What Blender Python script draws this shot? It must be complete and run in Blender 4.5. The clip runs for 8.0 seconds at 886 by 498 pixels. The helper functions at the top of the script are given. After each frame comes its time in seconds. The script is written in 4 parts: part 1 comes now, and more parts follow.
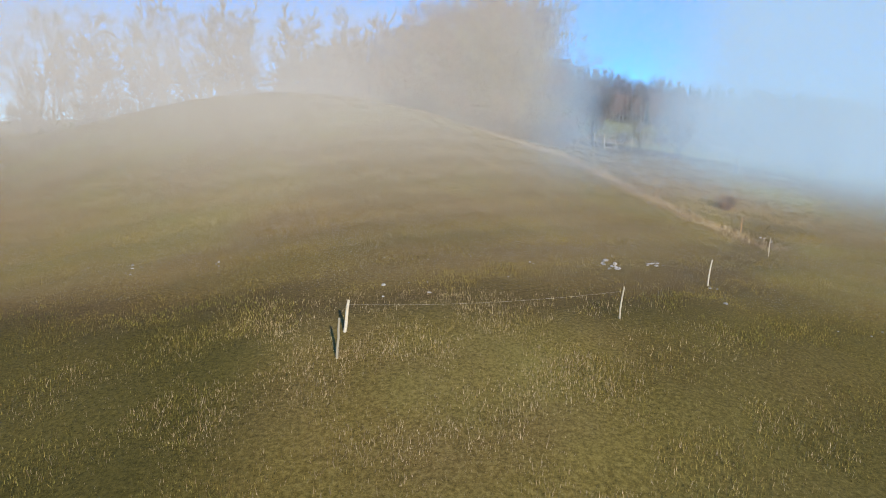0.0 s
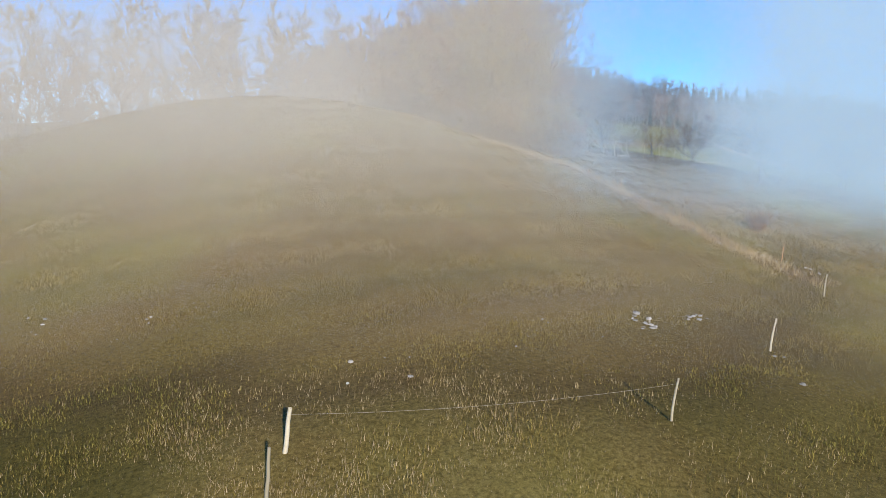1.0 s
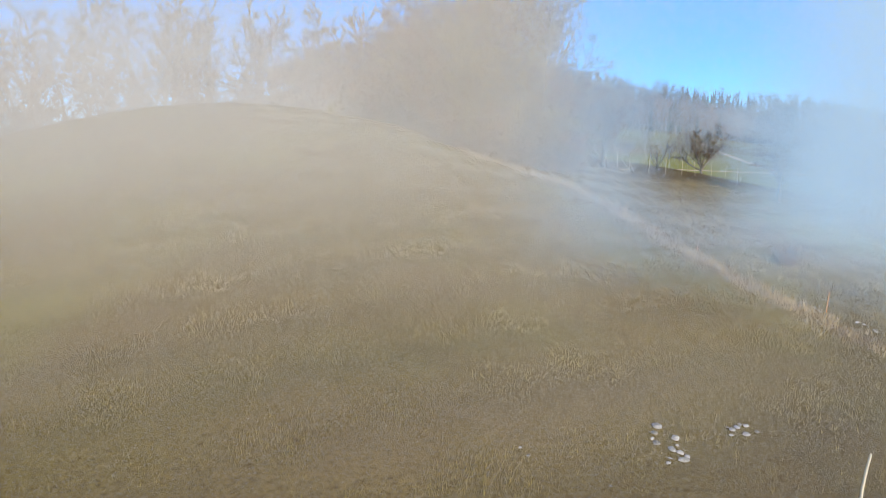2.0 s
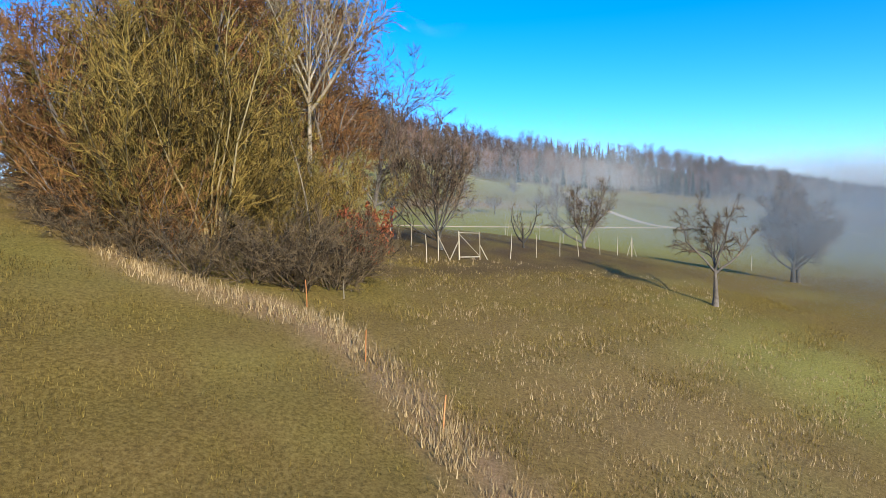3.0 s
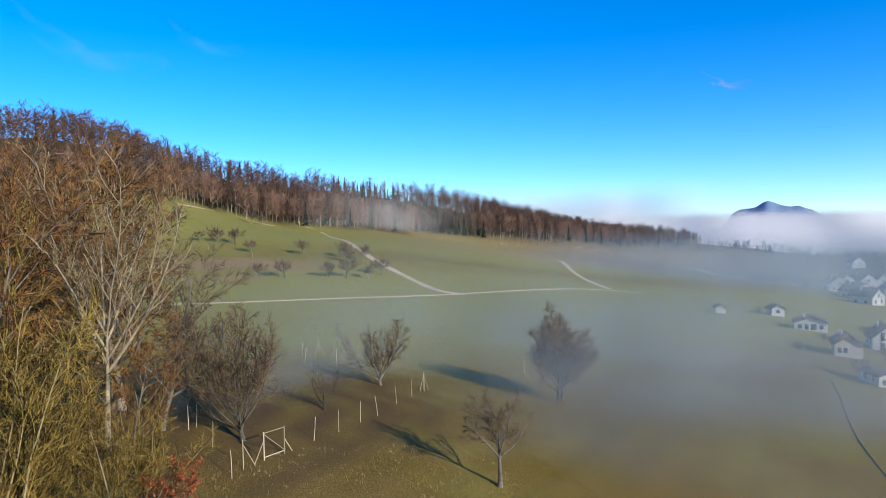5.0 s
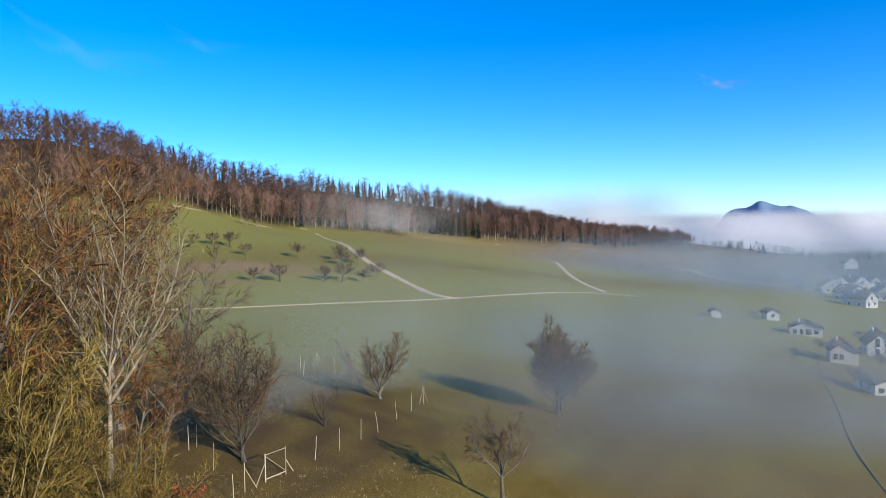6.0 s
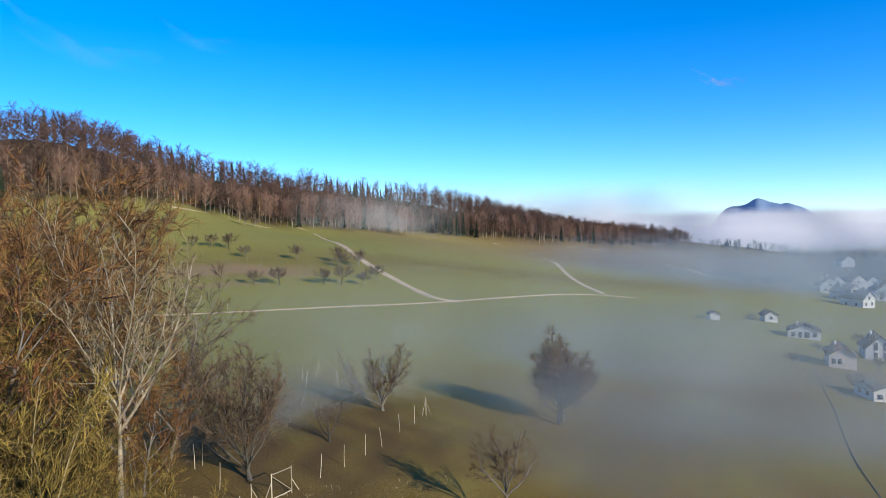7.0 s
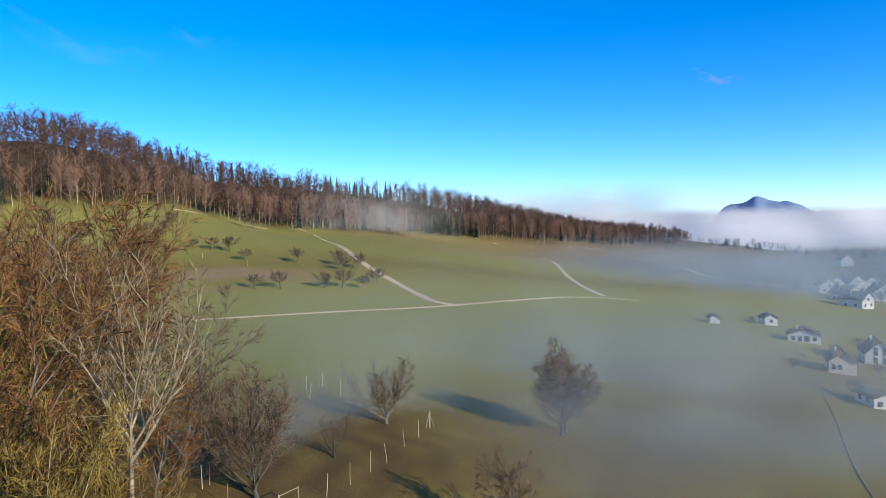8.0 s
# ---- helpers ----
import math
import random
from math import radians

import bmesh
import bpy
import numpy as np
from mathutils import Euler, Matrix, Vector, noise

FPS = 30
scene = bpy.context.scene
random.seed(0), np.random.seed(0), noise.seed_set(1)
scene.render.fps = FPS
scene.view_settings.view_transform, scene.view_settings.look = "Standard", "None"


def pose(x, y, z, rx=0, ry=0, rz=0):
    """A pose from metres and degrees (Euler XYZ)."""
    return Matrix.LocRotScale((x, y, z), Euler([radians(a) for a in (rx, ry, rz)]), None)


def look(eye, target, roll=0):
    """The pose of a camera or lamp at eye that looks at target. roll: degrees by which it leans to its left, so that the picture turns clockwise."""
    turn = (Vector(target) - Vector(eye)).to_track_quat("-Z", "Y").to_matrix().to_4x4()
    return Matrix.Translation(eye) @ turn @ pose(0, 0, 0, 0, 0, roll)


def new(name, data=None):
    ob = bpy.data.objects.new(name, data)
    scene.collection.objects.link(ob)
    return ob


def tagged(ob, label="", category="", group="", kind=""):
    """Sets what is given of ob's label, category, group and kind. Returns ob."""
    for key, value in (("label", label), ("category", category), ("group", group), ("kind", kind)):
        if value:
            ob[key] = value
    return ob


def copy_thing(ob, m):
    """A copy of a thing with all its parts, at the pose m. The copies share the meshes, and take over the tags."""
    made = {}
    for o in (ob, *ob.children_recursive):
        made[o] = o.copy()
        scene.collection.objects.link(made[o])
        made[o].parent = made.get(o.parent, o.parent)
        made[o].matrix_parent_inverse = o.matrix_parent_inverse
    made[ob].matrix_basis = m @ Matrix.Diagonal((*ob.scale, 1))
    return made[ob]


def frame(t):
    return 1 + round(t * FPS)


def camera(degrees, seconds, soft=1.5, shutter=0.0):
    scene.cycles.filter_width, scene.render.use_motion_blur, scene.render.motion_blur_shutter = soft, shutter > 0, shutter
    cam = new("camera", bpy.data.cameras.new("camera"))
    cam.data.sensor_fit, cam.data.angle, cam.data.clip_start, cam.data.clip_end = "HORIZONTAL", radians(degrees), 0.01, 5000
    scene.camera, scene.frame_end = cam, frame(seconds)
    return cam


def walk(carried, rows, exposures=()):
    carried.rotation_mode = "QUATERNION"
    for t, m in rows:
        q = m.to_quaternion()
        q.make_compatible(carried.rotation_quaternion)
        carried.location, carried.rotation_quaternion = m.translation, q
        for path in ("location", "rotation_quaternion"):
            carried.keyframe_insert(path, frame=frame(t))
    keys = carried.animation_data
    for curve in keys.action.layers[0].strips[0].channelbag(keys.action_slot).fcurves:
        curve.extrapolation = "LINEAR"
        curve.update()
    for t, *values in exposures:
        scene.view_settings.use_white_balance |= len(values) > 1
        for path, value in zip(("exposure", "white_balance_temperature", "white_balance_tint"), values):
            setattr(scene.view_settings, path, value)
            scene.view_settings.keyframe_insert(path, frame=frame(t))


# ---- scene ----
# ---------------------------------------------------------------- camera and its way
cam = camera(68.0, 8.0, soft=0.85)
WAY = [
    (0.0, -0.13, 2.01, 7.31, -0.23, -7.70, 0.32),
    (0.5, -0.02, 5.25, 7.76, -0.21, -7.70, 0.30),
    (1.0, 0.27, 8.11, 8.30, -0.17, -7.72, 0.32),
    (1.5, 0.47, 10.70, 8.93, -0.06, -8.00, 0.42),
    (1.7, 0.55, 11.75, 9.20, -0.10, -8.16, 0.48),
    (2.8, 9.60, 36.80, 9.70, -4.3, -3.50, -0.20),
    (3.0, 11.20, 43.00, 11.60, -10.7, -3.00, -1.20),
    (3.2, 11.90, 44.70, 13.50, -14.1, -1.50, -1.60),
    (3.5, 12.23, 44.41, 16.92, -19.58, -1.51, -1.98),
    (4.0, 10.15, 41.53, 20.92, -27.82, -1.43, -1.04),
    (4.5, 9.92, 41.57, 21.99, -29.06, -1.29, -1.14),
    (6.0, 9.52, 42.11, 23.90, -29.71, -1.39, -1.08),
    (6.5, 9.31, 42.25, 24.61, -29.85, -1.54, -1.06),
    (7.0, 9.06, 42.18, 25.36, -29.92, -1.62, -1.15),
    (7.5, 8.85, 42.21, 26.12, -29.94, -1.72, -1.18),
    (8.0, 8.61, 42.18, 26.90, -30.00, -1.79, -1.24),
]
walk(cam, [(t, pose(x, y, z, 90 + tilt, 0, yaw) @ pose(0, 0, 0, 0, 0, roll)) for t, x, y, z, yaw, tilt, roll in WAY],
     exposures=[(0.0, 0.08), (1.7, 0.08), (2.8, 0.36), (3.0, 0.30), (3.5, 0.12), (4.5, -0.05), (8.0, -0.08)])

# ---------------------------------------------------------------- sky and sun
SUN_UP = 21.0
world = bpy.data.worlds.new("sky")
scene.world = world
world.use_nodes = True
wn, wl = world.node_tree.nodes, world.node_tree.links
sky = wn.new("ShaderNodeTexSky")
sky.sky_type, sky.sun_disc = "NISHITA", False
sky.sun_elevation, sky.sun_rotation = radians(SUN_UP), radians(163)
sky.altitude, sky.air_density, sky.dust_density, sky.ozone_density = 1500, 0.95, 0.0, 4.0
vivid = wn.new("ShaderNodeHueSaturation")
vivid.inputs["Saturation"].default_value = 1.35
wl.new(sky.outputs[0], vivid.inputs["Color"])
cool = wn.new("ShaderNodeMix")
cool.data_type, cool.blend_type = "RGBA", "MULTIPLY"
cool.inputs["Factor"].default_value, cool.inputs["B"].default_value = 1.0, (0.88, 0.97, 1.14, 1)
wl.new(vivid.outputs[0], cool.inputs["A"])
wl.new(cool.outputs["Result"], wn["Background"].inputs["Color"])
wn["Background"].inputs["Strength"].default_value = 0.228
sun = new("sun", bpy.data.lights.new("sun", "SUN"))
sun.data.energy, sun.data.angle, sun.data.color = 5.6, radians(0.6), (1.0, 0.91, 0.77)
sun.matrix_world = look(Vector((0.30, -1.0, math.tan(radians(SUN_UP)))) * 50, (0, 0, 0))


# ---------------------------------------------------------------- materials
def ramp(nodes, stops):
    node = nodes.new("ShaderNodeValToRGB")
    el = node.color_ramp.elements
    while len(el) < len(stops):
        el.new(0.5)
    for e, (at, colour) in zip(el, stops):
        e.position, e.color = at, (*colour, 1)
    return node


def surface(name, dark, light, scale=3.0, rough=0.9, bump=0.2, coarse=None, by="", detail=6.0, mid=None):
    """A rough natural surface: fine noise between two colours, a coarse mottle over it, and relief.
    by: 'object' or 'island' lets each object or each piece take its own shade."""
    m = bpy.data.materials.new(name)
    m.use_nodes = True
    n, l = m.node_tree.nodes, m.node_tree.links
    bsdf = n["Principled BSDF"]
    bsdf.inputs["Roughness"].default_value = rough
    bsdf.inputs["Specular IOR Level"].default_value = 0.25
    co = n.new("ShaderNodeTexCoord")
    fine, big = n.new("ShaderNodeTexNoise"), n.new("ShaderNodeTexNoise")
    fine.inputs["Scale"].default_value, fine.inputs["Detail"].default_value = scale, detail
    big.inputs["Scale"].default_value = coarse or scale * 0.13
    l.new(co.outputs["Object"], fine.inputs["Vector"])
    l.new(co.outputs["Object"], big.inputs["Vector"])
    mixv = n.new("ShaderNodeMath")
    mixv.operation = "ADD"
    l.new(fine.outputs["Fac"], mixv.inputs[0])
    l.new(big.outputs["Fac"], mixv.inputs[1])
    half = n.new("ShaderNodeMath")
    half.operation = "MULTIPLY"
    half.inputs[1].default_value = 0.5
    l.new(mixv.outputs[0], half.inputs[0])
    value = half.outputs[0]
    if by:
        info = n.new("ShaderNodeObjectInfo" if by == "object" else "ShaderNodeNewGeometry")
        own = n.new("ShaderNodeMath")
        own.operation = "MULTIPLY_ADD"
        own.inputs[1].default_value, own.inputs[2].default_value = 0.5, -0.25
        l.new(info.outputs["Random" if by == "object" else "Random Per Island"], own.inputs[0])
        add = n.new("ShaderNodeMath")
        add.operation = "ADD"
        l.new(value, add.inputs[0])
        l.new(own.outputs[0], add.inputs[1])
        value = add.outputs[0]
    stops = [(0.3, dark), (0.7, light)] if mid is None else [(0.25, dark), (0.5, mid), (0.75, light)]
    r = ramp(n, stops)
    l.new(value, r.inputs["Fac"])
    l.new(r.outputs["Color"], bsdf.inputs["Base Color"])
    if bump:
        b = n.new("ShaderNodeBump")
        b.inputs["Strength"].default_value, b.inputs["Distance"].default_value = bump, 0.03
        l.new(fine.outputs["Fac"], b.inputs["Height"])
        l.new(b.outputs["Normal"], bsdf.inputs["Normal"])
    return m


BARK_PALE = surface("pale_bark", (0.23, 0.185, 0.115), (0.62, 0.51, 0.35), 6, by="object")
BARK_GREY = surface("grey_bark", (0.10, 0.085, 0.07), (0.30, 0.26, 0.21), 5, by="object")
BARK_MOSSY = surface("mossy_willow_bark", (0.07, 0.055, 0.025), (0.36, 0.28, 0.13), 5, by="object")
BARK_DARK = surface("dark_lichen_bark", (0.05, 0.045, 0.035), (0.20, 0.18, 0.14), 9, by="object")
TWIG_GREY = surface("grey_brown_twigs", (0.030, 0.021, 0.013), (0.25, 0.170, 0.098), 2, bump=0, by="island")
TWIG_PALE = surface("pale_straw_twigs", (0.028, 0.020, 0.010), (0.37, 0.265, 0.125), 2, bump=0, by="island")
TWIG_OLIVE = surface("mossy_olive_twigs", (0.016, 0.011, 0.003), (0.37, 0.255, 0.060), 2, bump=0, by="island")
TWIG_BROWN = surface("russet_twigs", (0.020, 0.010, 0.004), (0.35, 0.180, 0.055), 2, bump=0, by="island")
TWIG_DARK = surface("dark_thorn_twigs", (0.032, 0.023, 0.012), (0.20, 0.145, 0.078), 2, bump=0, by="island")
LEAF_RUST = surface("rust_leaves", (0.09, 0.03, 0.015), (0.25, 0.10, 0.045), 2, bump=0, by="island")
LEAF_RED = surface("red_brown_leaves", (0.12, 0.03, 0.015), (0.42, 0.12, 0.045), 2, bump=0, by="island")
LEAF_OLIVE = surface("olive_leaves", (0.020, 0.014, 0.003), (0.26, 0.19, 0.030), 2, bump=0, by="island")
SPRUCE = surface("spruce_needles", (0.010, 0.020, 0.012), (0.035, 0.055, 0.028), 1.5, bump=0, by="object")
BEECH = surface("winter_beech_crown", (0.056, 0.033, 0.024), (0.30, 0.175, 0.118), 1.2, bump=0, by="object")
LARCH = surface("faded_larch_crown", (0.14, 0.075, 0.03), (0.30, 0.17, 0.075), 1.2, bump=0, by="object")
WOOD_PALE = surface("weathered_white_wood", (0.28, 0.235, 0.15), (0.56, 0.48, 0.33), 12, by="object")
WOOD_ORANGE = surface("faded_orange_stake", (0.40, 0.16, 0.05), (0.62, 0.30, 0.12), 12, by="object")
STONE = surface("pale_limestone", (0.20, 0.18, 0.145), (0.44, 0.40, 0.34), 8, bump=0.5, by="object")
GRAVEL = surface("pale_gravel", (0.40, 0.285, 0.16), (0.70, 0.53, 0.33), 1.5, coarse=0.12, bump=0.4)
DIRT = surface("worn_dirt", (0.15, 0.12, 0.075), (0.25, 0.205, 0.135), 1.5, coarse=0.12, bump=0.4)
PLASTER = surface("white_plaster", (0.50, 0.50, 0.49), (0.66, 0.66, 0.65), 1.5, bump=0.05)
PLASTER_PINK = surface("cream_plaster", (0.50, 0.43, 0.38), (0.64, 0.56, 0.50), 1.5, bump=0.05)
ROOF_DARK = surface("dark_roof_tiles", (0.035, 0.032, 0.032), (0.10, 0.09, 0.085), 4, bump=0.4)
ROOF_BROWN = surface("brown_roof_tiles", (0.07, 0.045, 0.035), (0.17, 0.11, 0.085), 4, bump=0.4)
GLASS = surface("dark_window_glass", (0.02, 0.025, 0.03), (0.05, 0.06, 0.07), 1, rough=0.08, bump=0)
# Haze of the far air is put into this blue; the woods are not blue.
MOUNTAIN = surface("haze_tinted_mountain", (0.14, 0.215, 0.31), (0.18, 0.26, 0.37), 0.006, bump=0)
TAPE = surface("worn_white_fence_tape", (0.34, 0.28, 0.19), (0.52, 0.45, 0.33), 10, bump=0)


# ---------------------------------------------------------------- the lie of the land
HEIGHT_FAR = [6.0, 16.1, 2.5, 10.4, 20.6, -1.2, 6.9, 21.6, 7.0, 22.9, 44.5, 19.8, -2.7, 10.4, 8.4, 2.2, 1.2, 55.6, -9.3,
    6.2, -3.9, 18.2, -6.5, 45.4, -0.7, 13.5, -10.4, 8.7, 3.4, 20.6, 0.6, 7.1, 2.9, 1.4, -19.6, 24.1, 0.2, 0.5,
    -2.8, 4.5, 1.5, 18.5, 0.4, 0.5, -2.2, 2.2, 2.8, -10.3]
HEIGHT_SLOPE = [-8.7, 17.2, 12.1, 9.2, -16.1, 6.3, -0.6, 16.3, -9.5]
HEIGHT_MID = [-19.1, 6.0, 9.2, -13.4, 7.4, -11.5, -5.4, -5.7, 5.6]
HEIGHT_NEAR = [0.6, 1.0, -1.6, -2.4, 2.4, -2.9, 6.4, 4.8, 1.3, -1.2, 6.5, -8.7, 0.0, 3.2, -7.2, 9.1, 1.6, -3.1, 4.3, -3.5]
SWELLS = (
    [(x, y, 110) for x in range(-150, 901, 150) for y in range(-150, 601, 150)]
    + [(x, y, 60) for x in (0, 90, 180) for y in (300, 390, 480)]
    + [(x, y, 75) for x in (-80, 20, 110) for y in (0, 90, 180)]
    + [(x, y, 22) for x in (-45, -20, 0, 20, 42) for y in (20, 45, 70, 95)]
    + [(1.5, 22, 11)])
SWELL_H = HEIGHT_FAR + HEIGHT_SLOPE + HEIGHT_MID + HEIGHT_NEAR + [1.8]


def land(x, y):
    """Height of the ground: broad swells over the valley floor."""
    x, y = np.asarray(x, float), np.asarray(y, float)
    z = np.full(np.broadcast(x, y).shape, -24.0)
    for (cx, cy, r), h in zip(SWELLS, SWELL_H):
        z = z + h * np.exp(-((x - cx) ** 2 + (y - cy) ** 2) / (2.0 * r * r))
    return z


def zat(x, y):
    return float(land(x, y))


def lines(lo, hi, step, out):
    """Grid lines: even between lo and hi, ever wider beyond, to +-out."""
    core = list(np.arange(lo, hi + step / 2, step))
    s, a = step, core[-1]
    while a < out:
        s *= 1.09
        a += s
        core.append(a)
    s, a = step, core[0]
    while a > -out:
        s *= 1.09
        a -= s
        core.insert(0, a)
    return np.array(core)


def far_from(px, py, line):
    """Distance of points to a polyline."""
    best = np.full(px.shape, 1e9)
    for (ax, ay), (bx, by) in zip(line[:-1], line[1:]):
        dx, dy = bx - ax, by - ay
        k = np.clip(((px - ax) * dx + (py - ay) * dy) / (dx * dx + dy * dy), 0, 1)
        best = np.minimum(best, np.hypot(px - ax - k * dx, py - ay - k * dy))
    return best


STRAW_LINE = [(19.5, 41.0), (17.5, 47.0), (15.8, 53.0), (15.0, 57.5), (13.2, 62.5), (11.0, 65.8), (8.5, 66.6), (6.0, 67.2), (4.2, 69.0), (2.0, 71.4), (0.0, 73.4), (-2.0, 77.0), (-4.0, 83.0)]
TRAIL = [(-40.0, 29.0), (-20.0, 26.4), (-9.0, 24.8), (-1.0, 24.0), (5.0, 24.9), (8.4, 27.2), (12.2, 31.4), (17.0, 38.0), (24.0, 50.0)]


def mesh_np(name, verts, faces, mat):
    """A mesh from arrays: faces all of one size."""
    me = bpy.data.meshes.new(name)
    verts, faces = np.asarray(verts, np.float32), np.asarray(faces, np.int32)
    k = faces.shape[1]
    me.vertices.add(len(verts))
    me.vertices.foreach_set("co", verts.ravel())
    me.loops.add(faces.size)
    me.loops.foreach_set("vertex_index", faces.ravel())
    me.polygons.add(len(faces))
    me.polygons.foreach_set("loop_start", np.arange(0, faces.size, k, dtype=np.int32))
    me.update(calc_edges=True)
    me.materials.append(mat)
    return me


def grid_mesh(name, vx, vy, vz, mat, smooth=True):
    """A sheet from three arrays of one two-dimensional shape."""
    a, b = vx.shape
    idx = np.arange(a * b).reshape(a, b)
    faces = np.stack([idx[:-1, :-1], idx[1:, :-1], idx[1:, 1:], idx[:-1, 1:]], -1).reshape(-1, 4)
    me = mesh_np(name, np.stack([vx.ravel(), vy.ravel(), vz.ravel()], -1), faces, mat)
    if smooth:
        me.polygons.foreach_set("use_smooth", np.ones(len(me.polygons), bool))
    return me


def meadow_material():
    m = bpy.data.materials.new("meadow")
    m.use_nodes = True
    n, l = m.node_tree.nodes, m.node_tree.links
    bsdf = n["Principled BSDF"]
    bsdf.inputs["Roughness"].default_value = 0.95
    bsdf.inputs["Specular IOR Level"].default_value = 0.1
    co = n.new("ShaderNodeTexCoord")

    def noise_at(scale, detail=5.0, rough=0.6):
        t = n.new("ShaderNodeTexNoise")
        t.inputs["Scale"].default_value, t.inputs["Detail"].default_value, t.inputs["Roughness"].default_value = scale, detail, rough
        l.new(co.outputs["Object"], t.inputs["Vector"])
        return t.outputs["Fac"]

    def blend(fac, a, b):
        x = n.new("ShaderNodeMix")
        x.data_type = "RGBA"
        l.new(fac, x.inputs["Factor"])
        l.new(a, x.inputs["A"])
        l.new(b, x.inputs["B"])
        return x.outputs["Result"]

    def coloured(fac, stops):
        r = ramp(n, stops)
        l.new(fac, r.inputs["Fac"])
        return r.outputs["Color"]

    def cover(name):
        a = n.new("ShaderNodeAttribute")
        a.attribute_name = name
        return a.outputs["Fac"]

    blades = noise_at(9.0, 8, 0.8)
    olive = coloured(blades, [(0.32, (0.054, 0.039, 0.008)), (0.5, (0.168, 0.120, 0.025)), (0.68, (0.309, 0.223, 0.058))])
    russet = coloured(blades, [(0.32, (0.072, 0.047, 0.012)), (0.5, (0.180, 0.122, 0.033)), (0.68, (0.315, 0.219, 0.068))])
    green = coloured(blades, [(0.3, (0.140, 0.140, 0.029)), (0.7, (0.440, 0.405, 0.100))])
    straw = coloured(blades, [(0.3, (0.170, 0.100, 0.045)), (0.7, (0.430, 0.285, 0.150))])
    soil = coloured(blades, [(0.3, (0.040, 0.026, 0.010)), (0.7, (0.144, 0.092, 0.042))])
    deep = coloured(blades, [(0.3, (0.018, 0.018, 0.003)), (0.7, (0.138, 0.108, 0.020))])
    patch = coloured(noise_at(0.16, 4), [(0.36, (0, 0, 0)), (0.58, (1, 1, 1))])
    col = blend(patch, olive, russet)
    tint = coloured(noise_at(0.07, 3), [(0.48, (0, 0, 0)), (0.75, (0.4, 0.4, 0.4))])
    col = blend(tint, col, green)
    col = blend(cover("lush"), col, green)
    col = blend(cover("deep"), col, deep)
    col = blend(cover("dry"), col, straw)
    col = blend(cover("bare"), col, soil)
    l.new(col, bsdf.inputs["Base Color"])
    b = n.new("ShaderNodeBump")
    b.inputs["Strength"].default_value, b.inputs["Distance"].default_value = 0.8, 0.06
    l.new(blades, b.inputs["Height"])
    l.new(b.outputs["Normal"], bsdf.inputs["Normal"])
    return m


def smoothed(v, lo, hi):
    k = np.clip((v - lo) / (hi - lo), 0, 1)
    return k * k * (3 - 2 * k)


EDGE = np.array([(-60, 318), (-15, 322), (26, 334), (59, 370), (93, 393), (131, 412), (174, 436), (233, 470), (298, 474), (336, 480), (386, 490), (450, 512), (516, 538), (576, 552), (640, 556)], float)


def deep_grass(x, y):
    """How dark green the pasture is, 0 to 1: the lower pasture on both sides of its dry middle."""
    sides = smoothed(-x, 2.5, 6.5) + 0.75 * smoothed(x, 2.5, 7.0)
    return (1 - smoothed(x, 12, 20)) * smoothed(26.0 + 0.03 * np.clip(x, 0, 14) ** 2 - y + 0.8 * np.sin(x * 0.7), 0.0, 2.5) * np.clip(sides - 0.12 + 0.12 * np.sin(x * 0.53 + 1.9 * np.sin(y * 0.37 + 0.21 * x)), 0, 1)


